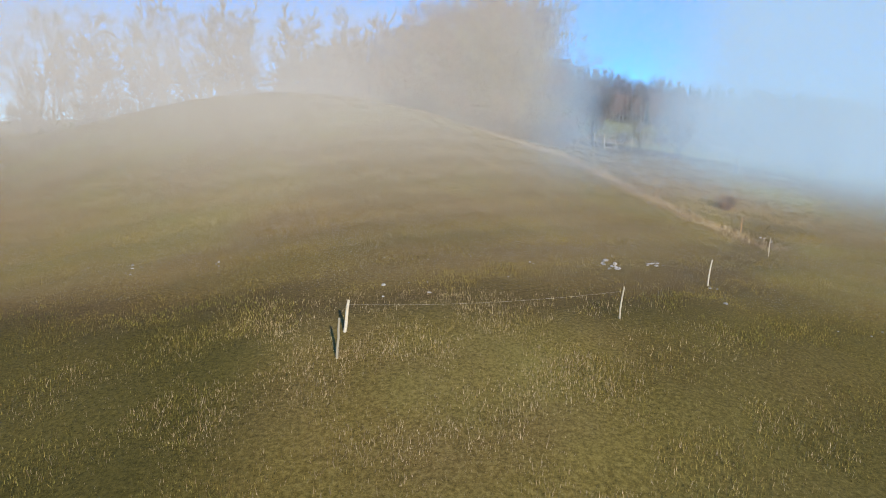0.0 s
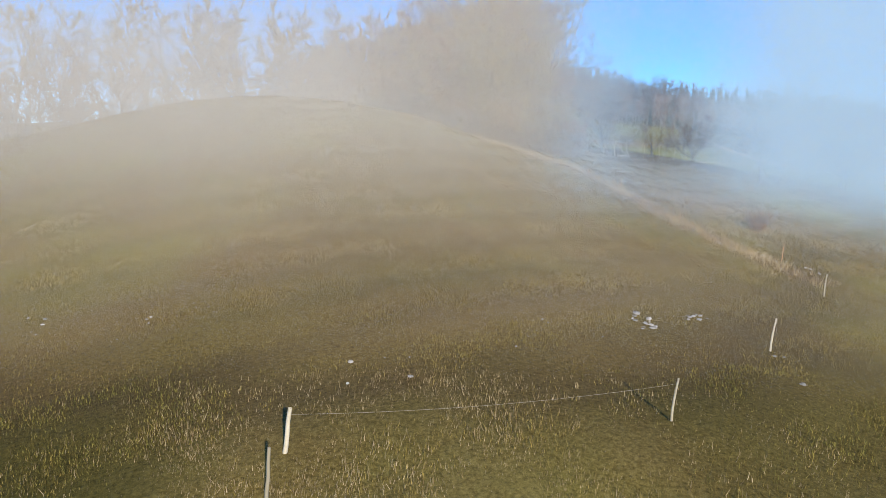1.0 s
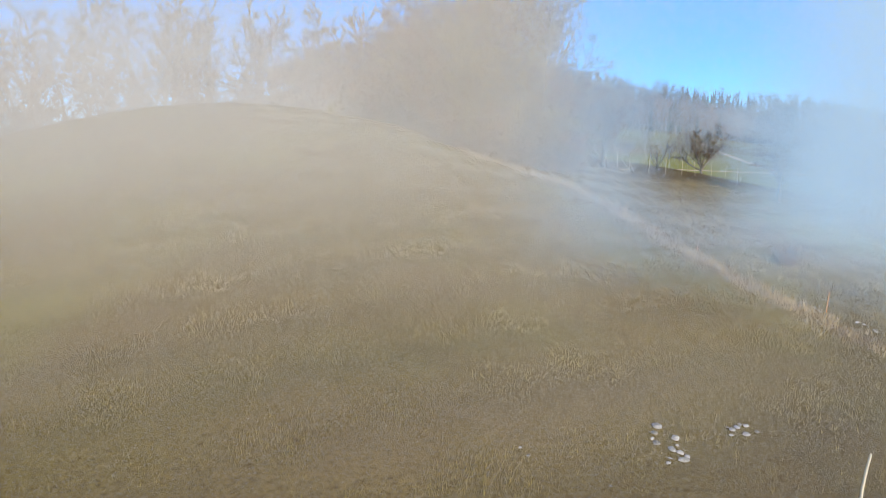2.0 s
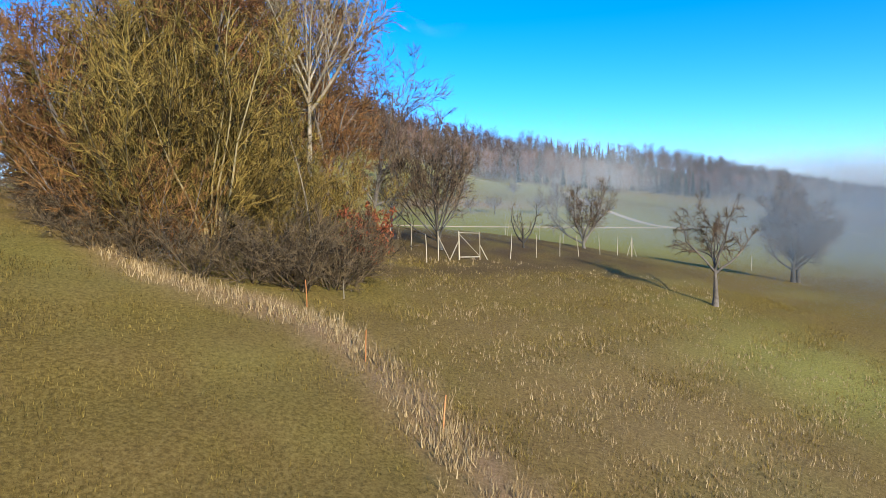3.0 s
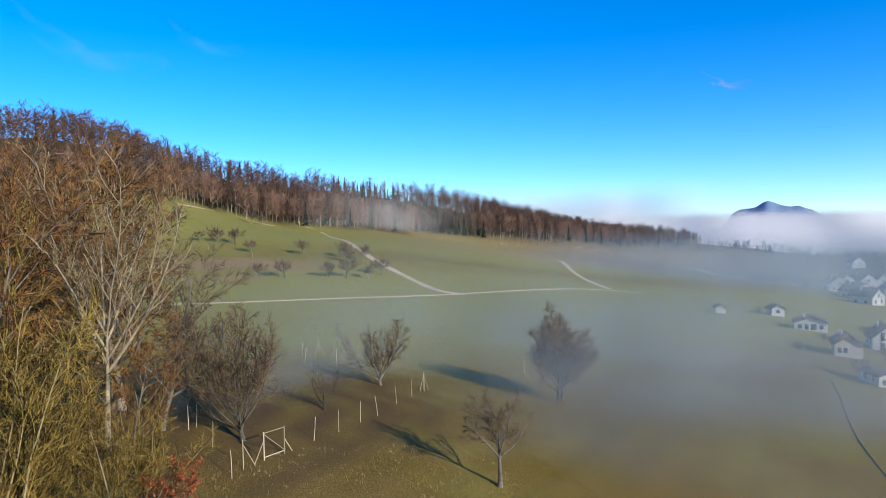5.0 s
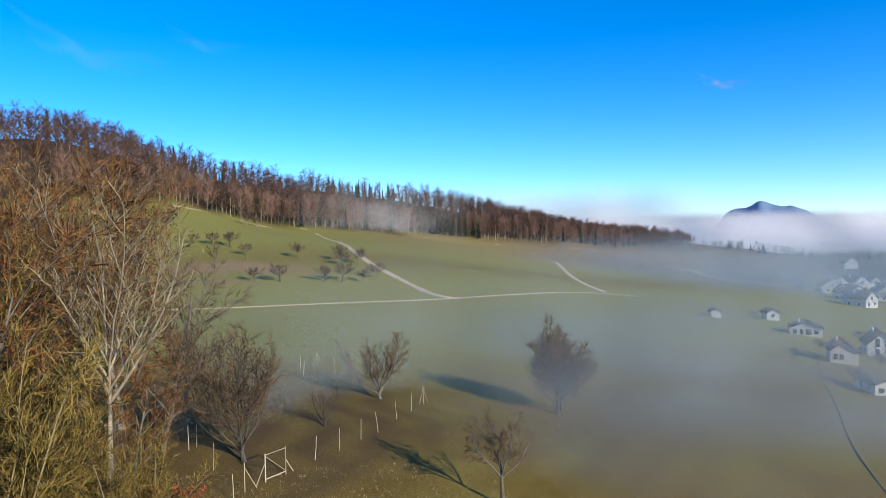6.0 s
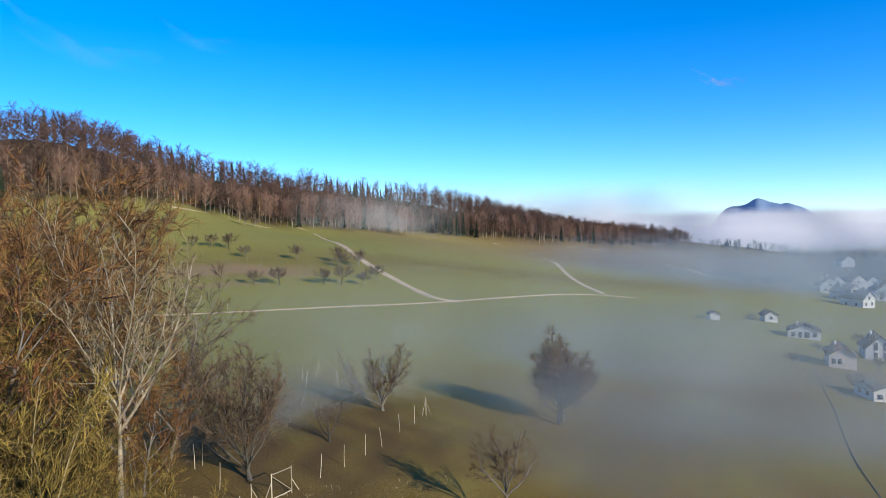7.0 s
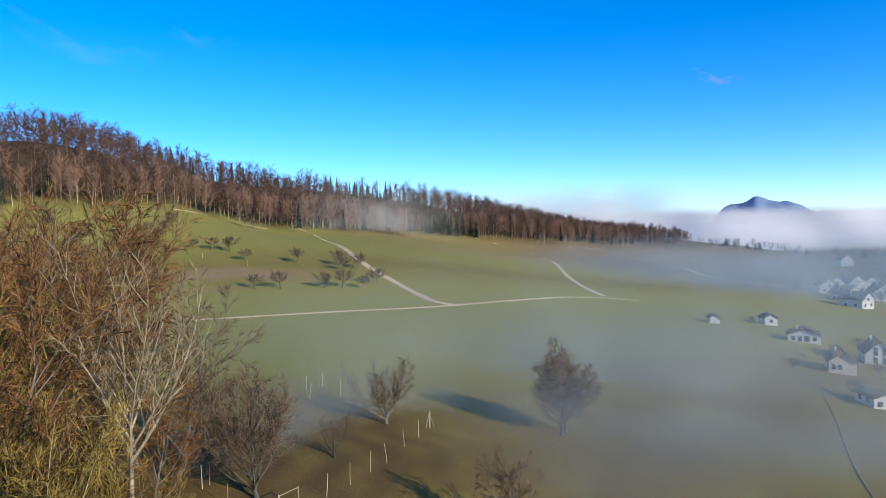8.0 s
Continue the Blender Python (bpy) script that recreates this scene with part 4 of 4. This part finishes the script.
def build_house(x, y, turn, w, d, eave, ridge, walls, roof, label, windows=(), chimney=True, base=0.0, side_windows=True, size=1.0):
    """A gabled house: walls with a gable, a roof of two thick slopes, framed windows, a door and a chimney. The gable faces local -y."""
    root = tagged(new("house"), label, "house", "village houses")
    hw = w / 2
    v = [(-hw, 0, -2), (hw, 0, -2), (hw, d, -2), (-hw, d, -2), (-hw, 0, eave), (hw, 0, eave), (hw, d, eave), (-hw, d, eave), (0, 0, ridge), (0, d, ridge)]
    quads = [(0, 1, 5, 4), (1, 2, 6, 5), (2, 3, 7, 6), (3, 0, 4, 7)]
    me = bpy.data.meshes.new("wall")
    me.from_pydata(v, [], quads + [(4, 5, 8), (6, 7, 9), (4, 8, 9, 7), (5, 6, 9, 8)])
    me.materials.append(walls)
    wall = new("wall", me)
    wall.parent = root
    o, over, th = 0.45, 0.5, 0.16
    slope = (ridge - eave) / hw
    for s in (-1, 1):
        a, b = (s * (hw + o), eave - slope * o + 0.02), (0, ridge + 0.02)
        pv = [(a[0], -over, a[1]), (b[0], -over, b[1]), (b[0], d + over, b[1]), (a[0], d + over, a[1])]
        rv = pv + [(p[0], p[1], p[2] + th) for p in pv]
        ob = new("roof", mesh_np("roof", rv, [(0, 3, 2, 1), (4, 5, 6, 7), (0, 1, 5, 4), (1, 2, 6, 5), (2, 3, 7, 6), (3, 0, 4, 7)], roof))
        ob.parent = root
    for wx, wz, ww, wh in windows:
        frame_ob = box("window", (wx - ww / 2 - 0.07, -0.06, wz - 0.07), (wx + ww / 2 + 0.07, 0.02, wz + wh + 0.07), PLASTER, root)
        pane = box("pane", (wx - ww / 2, -0.075, wz), (wx + ww / 2, -0.05, wz + wh), GLASS, frame_ob)
    if side_windows:
        for k in range(2):
            yy = d * (0.28 + 0.42 * k)
            frame_ob = box("window", (-hw - 0.06, yy - 0.55, 0.95), (-hw + 0.02, yy + 0.55, 2.15), PLASTER, root)
            box("pane", (-hw - 0.075, yy - 0.48, 1.02), (-hw - 0.05, yy + 0.48, 2.08), GLASS, frame_ob)
    if chimney:
        box("chimney", (-hw * 0.45, d * 0.6, ridge - 1.2), (-hw * 0.45 + 0.55, d * 0.6 + 0.55, ridge + 0.6), walls, root)
    root.matrix_basis = pose(x, y, zat(x, y) + base, 0, 0, turn) @ Matrix.Scale(size, 4)
    return root


build_house(127.2, 107.0, -54, 5.2, 8.0, 2.9, 4.6, PLASTER_PINK, ROOF_BROWN, "small cream gabled house with a brown roof", ((-1.6, 1.0, 0.8, 1.1), (-0.5, 1.0, 0.8, 1.1)), size=0.82)
build_house(144.6, 109.4, -53, 7.0, 10.0, 3.3, 6.6, PLASTER, ROOF_DARK, "white two-storey gabled house with tall windows", ((-1.1, 0.3, 1.0, 1.9), (1.1, 0.3, 1.0, 1.9), (-1.1, 2.7, 1.0, 2.2), (1.1, 2.7, 1.0, 2.2)), size=0.72)
build_house(153.0, 129.6, -56, 9.6, 9.0, 2.6, 4.3, PLASTER, ROOF_DARK, "low white bungalow with a dark shallow roof", ((-3.2, 0.7, 1.2, 1.3), (-1.2, 0.4, 1.0, 1.7), (0.8, 0.4, 1.6, 1.9), (3.0, 0.7, 1.2, 1.3)), size=0.68)
build_house(172.2, 150.3, -36, 3.2, 4.0, 2.0, 3.0, PLASTER, ROOF_DARK, "tiny white hut among the hedges", ((0, 0.8, 0.8, 0.8),), False, side_windows=False)
build_house(153.6, 153.6, -40, 2.4, 3.0, 1.6, 2.2, PLASTER, ROOF_DARK, "small pale field shed in the meadow", (), False, side_windows=False)
build_house(109.5, 91.4, -30, 4.4, 6.0, 2.2, 2.9, PLASTER, ROOF_DARK, "low white garage at the edge of the village", ((-1.0, 0.6, 1.0, 0.9),), False, size=0.75)
rng = np.random.default_rng(31)
for x, y, w, e in ((337, 228, 9, 4), (358, 236, 8, 4.5), (378, 236, 10, 5), (384, 222, 9, 4), (318, 206, 9, 4), (298, 190, 8, 4), (345, 206, 10, 5), (400, 240, 9, 4.5), (716, 424, 14, 6)):
    build_house(x, y, -36 + rng.normal(0, 18), w, 10, e, e + w * 0.38, PLASTER, ROOF_BROWN if rng.random() < 0.5 else ROOF_DARK, "distant white village house with a gabled roof",
                ((-w * 0.25, 1.0, 1.1, 1.3), (w * 0.25, 1.0, 1.1, 1.3), (0, e - 0.6, 1.1, 1.2)))
for i in range(34):
    t = rng.random()
    x, y = 300 + 110 * rng.random(), 180 + 75 * rng.random()
    if i < 9:
        x, y = ((133, 104), (138, 118), (120, 112), (160, 122), (163, 136), (140, 102), (148, 120), (166, 152), (112, 97))[i]
    again(meadow_tree, x, y, rng.uniform(0, 360), rng.uniform(0.5, 0.8) if i < 9 else rng.uniform(0.9, 1.6))


# ---------------------------------------------------------------- grass tufts near the way
def tufts(name, label, mat, rng, xs, ys, blades, tall, wide, spread):
    """Tufts of three-cornered blades rooted on the ground."""
    n = len(xs)
    x, y = np.repeat(xs, blades) + rng.normal(0, spread, n * blades), np.repeat(ys, blades) + rng.normal(0, spread, n * blades)
    z = land(x, y) - 0.03
    m = len(x)
    h = tall * rng.uniform(0.5, 1.25, m) * np.repeat(rng.uniform(0.6, 1.25, n), blades)
    lean = rng.normal(0, 0.26, (m, 2)) * h[:, None] + np.array([0.06, 0.03]) * h[:, None]
    ang = rng.uniform(0, 6.283, m)
    w = wide * rng.uniform(0.6, 1.4, m)
    side = np.stack([np.cos(ang) * w, np.sin(ang) * w, 0 * w], -1)
    root = np.stack([x, y, z], -1)
    tip = root + np.stack([lean[:, 0], lean[:, 1], h], -1)
    v = np.stack([root - side, root + side, tip], 1).reshape(-1, 3)
    return tagged(new(name, mesh_np(name, v, np.arange(len(v)).reshape(-1, 3), mat)), label, "grass", kind="stuff")


GRASS = surface("meadow_grass_blades", (0.050, 0.036, 0.006), (0.34, 0.245, 0.062), 0.25, bump=0, by="island", mid=(0.165, 0.118, 0.022))
GREEN_GRASS = surface("green_grass_blades", (0.026, 0.024, 0.004), (0.27, 0.22, 0.045), 0.25, bump=0, by="island", mid=(0.105, 0.088, 0.015))
STRAW = surface("straw_blades", (0.16, 0.105, 0.045), (0.50, 0.38, 0.20), 0.3, bump=0, by="island", mid=(0.32, 0.23, 0.11))
rng = np.random.default_rng(41)


def scatter(count, x0, x1, y0, y1, gate):
    x, y = rng.uniform(x0, x1, count), rng.uniform(y0, y1, count)
    keep = rng.random(count) < gate(x, y)
    return x[keep], y[keep]


def patchy(x, y):
    return np.clip(0.45 + 0.35 * np.sin(x * 0.55 + 1.3 * np.sin(y * 0.3)) + 0.3 * np.sin(y * 0.7 + x * 0.23), 0.30, 1)


tufts("pasture_grass", "short olive and straw-coloured pasture grass", GRASS, rng, *scatter(170000, -28, 28, 11, 48, lambda x, y: patchy(x, y) * np.where(far_from(x, y, TRAIL) > 0.8, 1.0, 0.35) * (1 - 0.6 * deep_grass(x, y))), 3, 0.11, 0.007, 0.10)
tufts("green_pasture_grass", "darker green pasture grass below the trail", GREEN_GRASS, rng, *scatter(80000, -18, 18, 10, 27, lambda x, y: patchy(x * 1.3, y) * deep_grass(x, y)), 3, 0.11, 0.007, 0.10)
tufts("hill_grass", "short olive grass over the hill shoulder", GRASS, rng, *scatter(120000, -16, 40, 44, 82, lambda x, y: patchy(x, y)), 3, 0.13, 0.010, 0.10)
tufts("rough_straw", "tall dry straw-coloured grass along the field edge", STRAW, rng, *scatter(60000, -8, 24, 39, 80, lambda x, y: 0.9 * np.exp(-(far_from(x, y, STRAW_LINE) / 0.75) ** 2) * patchy(x * 2.1, y * 1.7)), 6, 0.34, 0.016, 0.10)
tufts("dry_tussocks", "dry tussocks in the meadow below the copse", STRAW, rng, *scatter(9000, 14, 36, 50, 84, lambda x, y: 0.25 + 0.75 * np.exp(-((x - 22) / 8) ** 2 - ((y - 60) / 10) ** 2)), 5, 0.20, 0.012, 0.10)
tufts("russet_tussocks", "russet tussocks by the pasture fence", STRAW, rng, *scatter(26000, -12, 14, 11, 25, lambda x, y: np.exp(-((x + 1) / 7) ** 2 - ((y - 19) / 6) ** 2) * patchy(x * 1.7, y * 1.9)), 4, 0.15, 0.006, 0.10)


# ---------------------------------------------------------------- fog: the sea of cloud, and thin veils of mist
def cloud_noise(x, y, z, seed, size):
    p = Vector((x / size + seed * 7.3, y / size - seed * 3.1, z / size))
    return 0.5 + 0.5 * (noise.noise(p) + 0.5 * noise.noise(p * 2.1) + 0.25 * noise.noise(p * 4.3)) / 1.3


CLOUD = surface("sunlit_fog_sea", (0.78, 0.76, 0.78), (0.88, 0.86, 0.87), 0.002, bump=0)


def build_fog_sea():
    """A bank of low cloud over the far valley: its rounded front, and its flat top running to the skyline."""
    n, m = 150, 26
    a = np.radians(np.linspace(-6, 78, n))[:, None]
    t = np.linspace(0, 1, m)[None]
    near = 1650 + 250 * np.sin(a * 3.0) + 0 * t
    r = near + t ** 1.6 * 2600
    swell = np.array([[cloud_noise(math.sin(q) * d, math.cos(q) * d, 0, 2, 420) for d in row] for q, row in zip(a[:, 0], r)])
    top = 8 + 16 * swell + 10 * np.exp(-((np.degrees(a) - 43) / 7.0) ** 2) * (0.6 + 0.6 * swell)
    z = -40 + (40 + top * (0.75 + 0.5 * t)) * np.clip(t * 5, 0, 1) ** 0.5
    x, y = 8.6 + np.sin(a) * r, 42 + np.cos(a) * r
    return tagged(new("fog_sea", grid_mesh("fog_sea", x, y, z, CLOUD)), "white sea of fog filling the far valley", "fog", kind="structure")


build_fog_sea()


def build_mountain():
    """A wooded mountain rising out of the fog, with the haze before it in its colour."""
    n, m = 120, 14
    u = np.linspace(-1, 1, n)[:, None]
    t = np.linspace(-1, 1, m)[None]
    rise = (0.75 * np.exp(-((u + 0.1) / 0.40) ** 2) + 0.62 * np.exp(-((u - 0.38) / 0.38) ** 2) + 0.14 * np.exp(-((u + 0.08) / 0.1) ** 2)
            + 0.40 * np.exp(-((u + 0.42) / 0.2) ** 2))
    rough = np.array([[noise.noise(Vector((p * 9, q * 3, 0.5))) for q in t[0]] for p in u[:, 0]])
    z = -60 + (rise + 0.04 * rough) * 190 * (1 - t ** 2) * smoothed(1 - np.abs(u), 0, 0.25)
    mid, side = np.array([2700.0, 1850.0]), np.array([-0.56, 0.83])
    out = np.array([0.83, 0.56])
    x = mid[0] - side[0] * u * 390 + out[0] * t * 260
    y = mid[1] - side[1] * u * 390 + out[1] * t * 260
    return tagged(new("mountain", grid_mesh("mountain", x, y, z, MOUNTAIN)), "wooded mountain above the fog, coloured haze blue", "mountain", kind="structure")


build_mountain()


def mist_material(name, colour, back):
    """Fine drops, lit from both sides; the sheet's own mistiness says what share of them fills the air."""
    m = bpy.data.materials.new(name)
    m.use_nodes = True
    n, l = m.node_tree.nodes, m.node_tree.links
    n.remove(n["Principled BSDF"])
    clear, front, through_ = n.new("ShaderNodeBsdfTransparent"), n.new("ShaderNodeBsdfDiffuse"), n.new("ShaderNodeBsdfTranslucent")
    front.inputs["Color"].default_value = through_.inputs["Color"].default_value = (*colour, 1)
    both, mix = n.new("ShaderNodeMixShader"), n.new("ShaderNodeMixShader")
    both.inputs["Fac"].default_value = back
    l.new(front.outputs[0], both.inputs[1])
    l.new(through_.outputs[0], both.inputs[2])
    a = n.new("ShaderNodeAttribute")
    a.attribute_name = "mistiness"
    co, grain, drop = n.new("ShaderNodeTexCoord"), n.new("ShaderNodeTexWhiteNoise"), n.new("ShaderNodeMath")
    drop.operation = "LESS_THAN"
    l.new(co.outputs["Object"], grain.inputs["Vector"])
    l.new(grain.outputs["Value"], drop.inputs[0])
    l.new(a.outputs["Fac"], drop.inputs[1])
    l.new(drop.outputs[0], mix.inputs["Fac"])
    l.new(clear.outputs[0], mix.inputs[1])
    l.new(both.outputs[0], mix.inputs[2])
    l.new(mix.outputs[0], n["Material Output"].inputs["Surface"])
    return m


MIST = mist_material("mist", (0.41, 0.405, 0.385), 0.4)
# Tints of MIST: shade, sun warmth and sky light are put into their colour.
MIST_DIM = mist_material("shaded_valley_mist", (0.30, 0.350, 0.368), 0.4)
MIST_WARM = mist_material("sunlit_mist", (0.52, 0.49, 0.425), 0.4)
MIST_COOL = mist_material("shade_blue_mist", (0.31, 0.39, 0.46), 0.4)
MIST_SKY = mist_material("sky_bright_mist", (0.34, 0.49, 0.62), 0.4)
MIST_WHITE = mist_material("bright_fog", (0.72, 0.70, 0.715), 0.2)


def build_mist(seed, line, density, rise, low, high, size, label, ends=0.12, rough=0.75, mat=None, base=0.0, bulge=0.35, rift=None):
    """A thin billowing veil of mist over a line on the ground. It thickens from the ground up over 'rise' metres and
    thins out between the heights low and high (above sea level); size is that of its billows;
    rift is the middle of a clear gap in it."""
    pts = np.array(line, float)
    for _ in range(3):
        q = np.empty((2 * len(pts) - 2, 2))
        q[0::2], q[1::2] = 0.75 * pts[:-1] + 0.25 * pts[1:], 0.25 * pts[:-1] + 0.75 * pts[1:]
        pts = np.vstack([pts[:1], q, pts[-1:]])
    seg = np.r_[0, np.cumsum(np.hypot(*np.diff(pts, axis=0).T))]
    s = np.linspace(0, seg[-1], 110)
    v = np.linspace(0, 1, 30)
    if rift:
        at = np.interp(rift[0], np.maximum.accumulate(pts[:, 0]), seg)
        up = (rift[1] - zat(rift[0], pts[:, 1].mean())) / (high - zat(rift[0], pts[:, 1].mean()))
        s = np.sort(np.r_[s, np.linspace(at - 1.6, at + 1.6, 41)])
        v = np.sort(np.r_[v, np.linspace(up - 0.12, up + 0.12, 41)])
    n, m = len(s), len(v)
    mx, my = np.interp(s, seg, pts[:, 0]), np.interp(s, seg, pts[:, 1])
    gx, gy = np.gradient(mx), np.gradient(my)
    k = np.hypot(gx, gy)
    nx, ny = -gy / k, gx / k
    ground = land(mx, my)
    v = v[None]
    z = (ground - 0.5)[:, None] * (1 - v) + high * v
    out = np.array([[cloud_noise(mx[i], my[i], z[i, j], seed + 5, size * 1.5) - 0.5 for j in range(m)] for i in range(n)]) * size * bulge
    x, y = mx[:, None] + nx[:, None] * out, my[:, None] + ny[:, None] * out
    z = np.maximum(z, land(x, y) - 0.6)
    cloud = np.array([[cloud_noise(x[i, j], y[i, j], z[i, j] * 2.0, seed, size) for j in range(m)] for i in range(n)])
    thick = (1 - rough) + rough * smoothed(cloud, 0.25, 0.72)
    u = (s / seg[-1])[:, None]
    alpha = density * thick * smoothed(z - land(x, y), base, base + rise) * (1 - smoothed(z, low, high)) * smoothed(u, 0, ends) * (1 - smoothed(u, 1 - ends, 1))
    if rift:
        away = np.hypot(x - rift[0], z - rift[1])
        alpha = alpha * smoothed(away, 0.40, 3.0) ** 0.6
    idx = np.arange(n * m).reshape(n, m)
    faces = np.stack([idx[:-1, :-1], idx[1:, :-1], idx[1:, 1:], idx[:-1, 1:]], -1).reshape(-1, 4)
    faces = faces[alpha.ravel()[faces].max(1) > 0.004]
    me = mesh_np("mist_veil", np.stack([x.ravel(), y.ravel(), z.ravel()], -1), faces, mat or MIST)
    me.polygons.foreach_set("use_smooth", np.ones(len(me.polygons), bool))
    me.attributes.new("mistiness", "FLOAT", "POINT").data.foreach_set("value", alpha.ravel().astype(np.float32))
    ob = tagged(new("mist_veil", me), label, "mist", "mist veils", kind="stuff")
    # the sheets throw no shadow: sunlight passes them unweakened
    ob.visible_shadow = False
    return ob


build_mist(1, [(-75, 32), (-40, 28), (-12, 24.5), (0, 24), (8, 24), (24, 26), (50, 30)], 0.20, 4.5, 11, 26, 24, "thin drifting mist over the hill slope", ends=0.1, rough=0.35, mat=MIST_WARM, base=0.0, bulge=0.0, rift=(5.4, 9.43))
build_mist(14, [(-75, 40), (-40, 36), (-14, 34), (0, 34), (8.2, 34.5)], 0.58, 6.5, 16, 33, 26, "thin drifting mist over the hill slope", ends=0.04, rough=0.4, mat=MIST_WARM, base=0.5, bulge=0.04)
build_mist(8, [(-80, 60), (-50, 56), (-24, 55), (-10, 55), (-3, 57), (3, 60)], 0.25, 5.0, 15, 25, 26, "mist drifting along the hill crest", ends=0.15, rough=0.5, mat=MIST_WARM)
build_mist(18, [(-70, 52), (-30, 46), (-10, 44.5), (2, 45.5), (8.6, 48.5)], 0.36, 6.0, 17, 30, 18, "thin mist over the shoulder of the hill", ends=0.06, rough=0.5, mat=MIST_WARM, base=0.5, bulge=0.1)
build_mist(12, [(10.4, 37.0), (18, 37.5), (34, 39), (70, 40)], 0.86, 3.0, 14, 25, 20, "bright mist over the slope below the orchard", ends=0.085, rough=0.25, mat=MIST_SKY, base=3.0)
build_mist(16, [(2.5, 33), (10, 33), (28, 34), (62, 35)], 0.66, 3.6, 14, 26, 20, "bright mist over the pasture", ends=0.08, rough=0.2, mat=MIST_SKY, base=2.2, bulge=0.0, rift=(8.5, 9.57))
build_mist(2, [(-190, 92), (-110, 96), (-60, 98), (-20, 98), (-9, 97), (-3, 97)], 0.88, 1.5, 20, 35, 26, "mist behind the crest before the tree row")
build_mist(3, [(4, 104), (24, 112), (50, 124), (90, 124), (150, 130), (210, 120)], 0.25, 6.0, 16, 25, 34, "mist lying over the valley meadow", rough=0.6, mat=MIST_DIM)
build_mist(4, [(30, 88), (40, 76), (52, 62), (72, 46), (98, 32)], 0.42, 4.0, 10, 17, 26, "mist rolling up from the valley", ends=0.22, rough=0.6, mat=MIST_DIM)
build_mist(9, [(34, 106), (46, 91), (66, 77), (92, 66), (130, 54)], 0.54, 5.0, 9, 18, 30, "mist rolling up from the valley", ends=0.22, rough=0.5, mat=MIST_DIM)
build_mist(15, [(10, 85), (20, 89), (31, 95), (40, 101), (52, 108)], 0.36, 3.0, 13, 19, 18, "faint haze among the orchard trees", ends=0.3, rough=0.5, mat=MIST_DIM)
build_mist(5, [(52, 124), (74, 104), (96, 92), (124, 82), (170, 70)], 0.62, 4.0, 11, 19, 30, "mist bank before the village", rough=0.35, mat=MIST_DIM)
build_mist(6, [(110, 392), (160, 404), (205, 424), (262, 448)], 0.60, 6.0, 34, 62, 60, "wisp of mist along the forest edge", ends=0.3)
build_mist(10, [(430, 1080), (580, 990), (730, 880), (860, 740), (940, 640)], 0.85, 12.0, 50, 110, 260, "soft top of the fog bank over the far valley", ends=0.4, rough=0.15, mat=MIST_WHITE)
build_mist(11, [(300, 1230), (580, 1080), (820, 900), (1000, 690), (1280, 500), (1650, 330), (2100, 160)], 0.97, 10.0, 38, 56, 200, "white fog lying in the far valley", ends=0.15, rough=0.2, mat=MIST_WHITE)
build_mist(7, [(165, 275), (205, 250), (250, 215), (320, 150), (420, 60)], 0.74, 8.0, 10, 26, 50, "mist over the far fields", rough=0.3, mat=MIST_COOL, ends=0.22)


def build_cirrus(x, y, z, length, width, turn, density):
    """A faint streak of high cloud."""
    u, v = np.meshgrid(np.linspace(-1, 1, 40), np.linspace(-1, 1, 14), indexing="ij")
    wisp = np.array([[cloud_noise(a * 300, b * 90, 0, 4, 90) for a, b in zip(p, q)] for p, q in zip(u, v)])
    alpha = density * smoothed(wisp, 0.35, 0.8) * np.clip(1 - u ** 2, 0, 1) * np.clip(1 - v ** 2, 0, 1)
    gx, gz = u * length, v * width + 0.35 * length * u ** 2 - 0.25 * u * length
    me = grid_mesh("cirrus", gx, 0 * gx + 20 * v, gz, MIST)
    me.attributes.new("mistiness", "FLOAT", "POINT").data.foreach_set("value", alpha.ravel().astype(np.float32))
    ob = tagged(new("cirrus", me), "faint white streak of high cloud", "cloud", "cirrus streaks", kind="stuff")
    ob.matrix_basis = pose(x, y, z, 0, 0, turn)


build_cirrus(2356, 1818, 608, 110, 26, -54, 0.5)
build_cirrus(105, 2956, 735, 300, 60, -4, 0.12)
build_cirrus(514, 2893, 813, 170, 40, -10, 0.08)
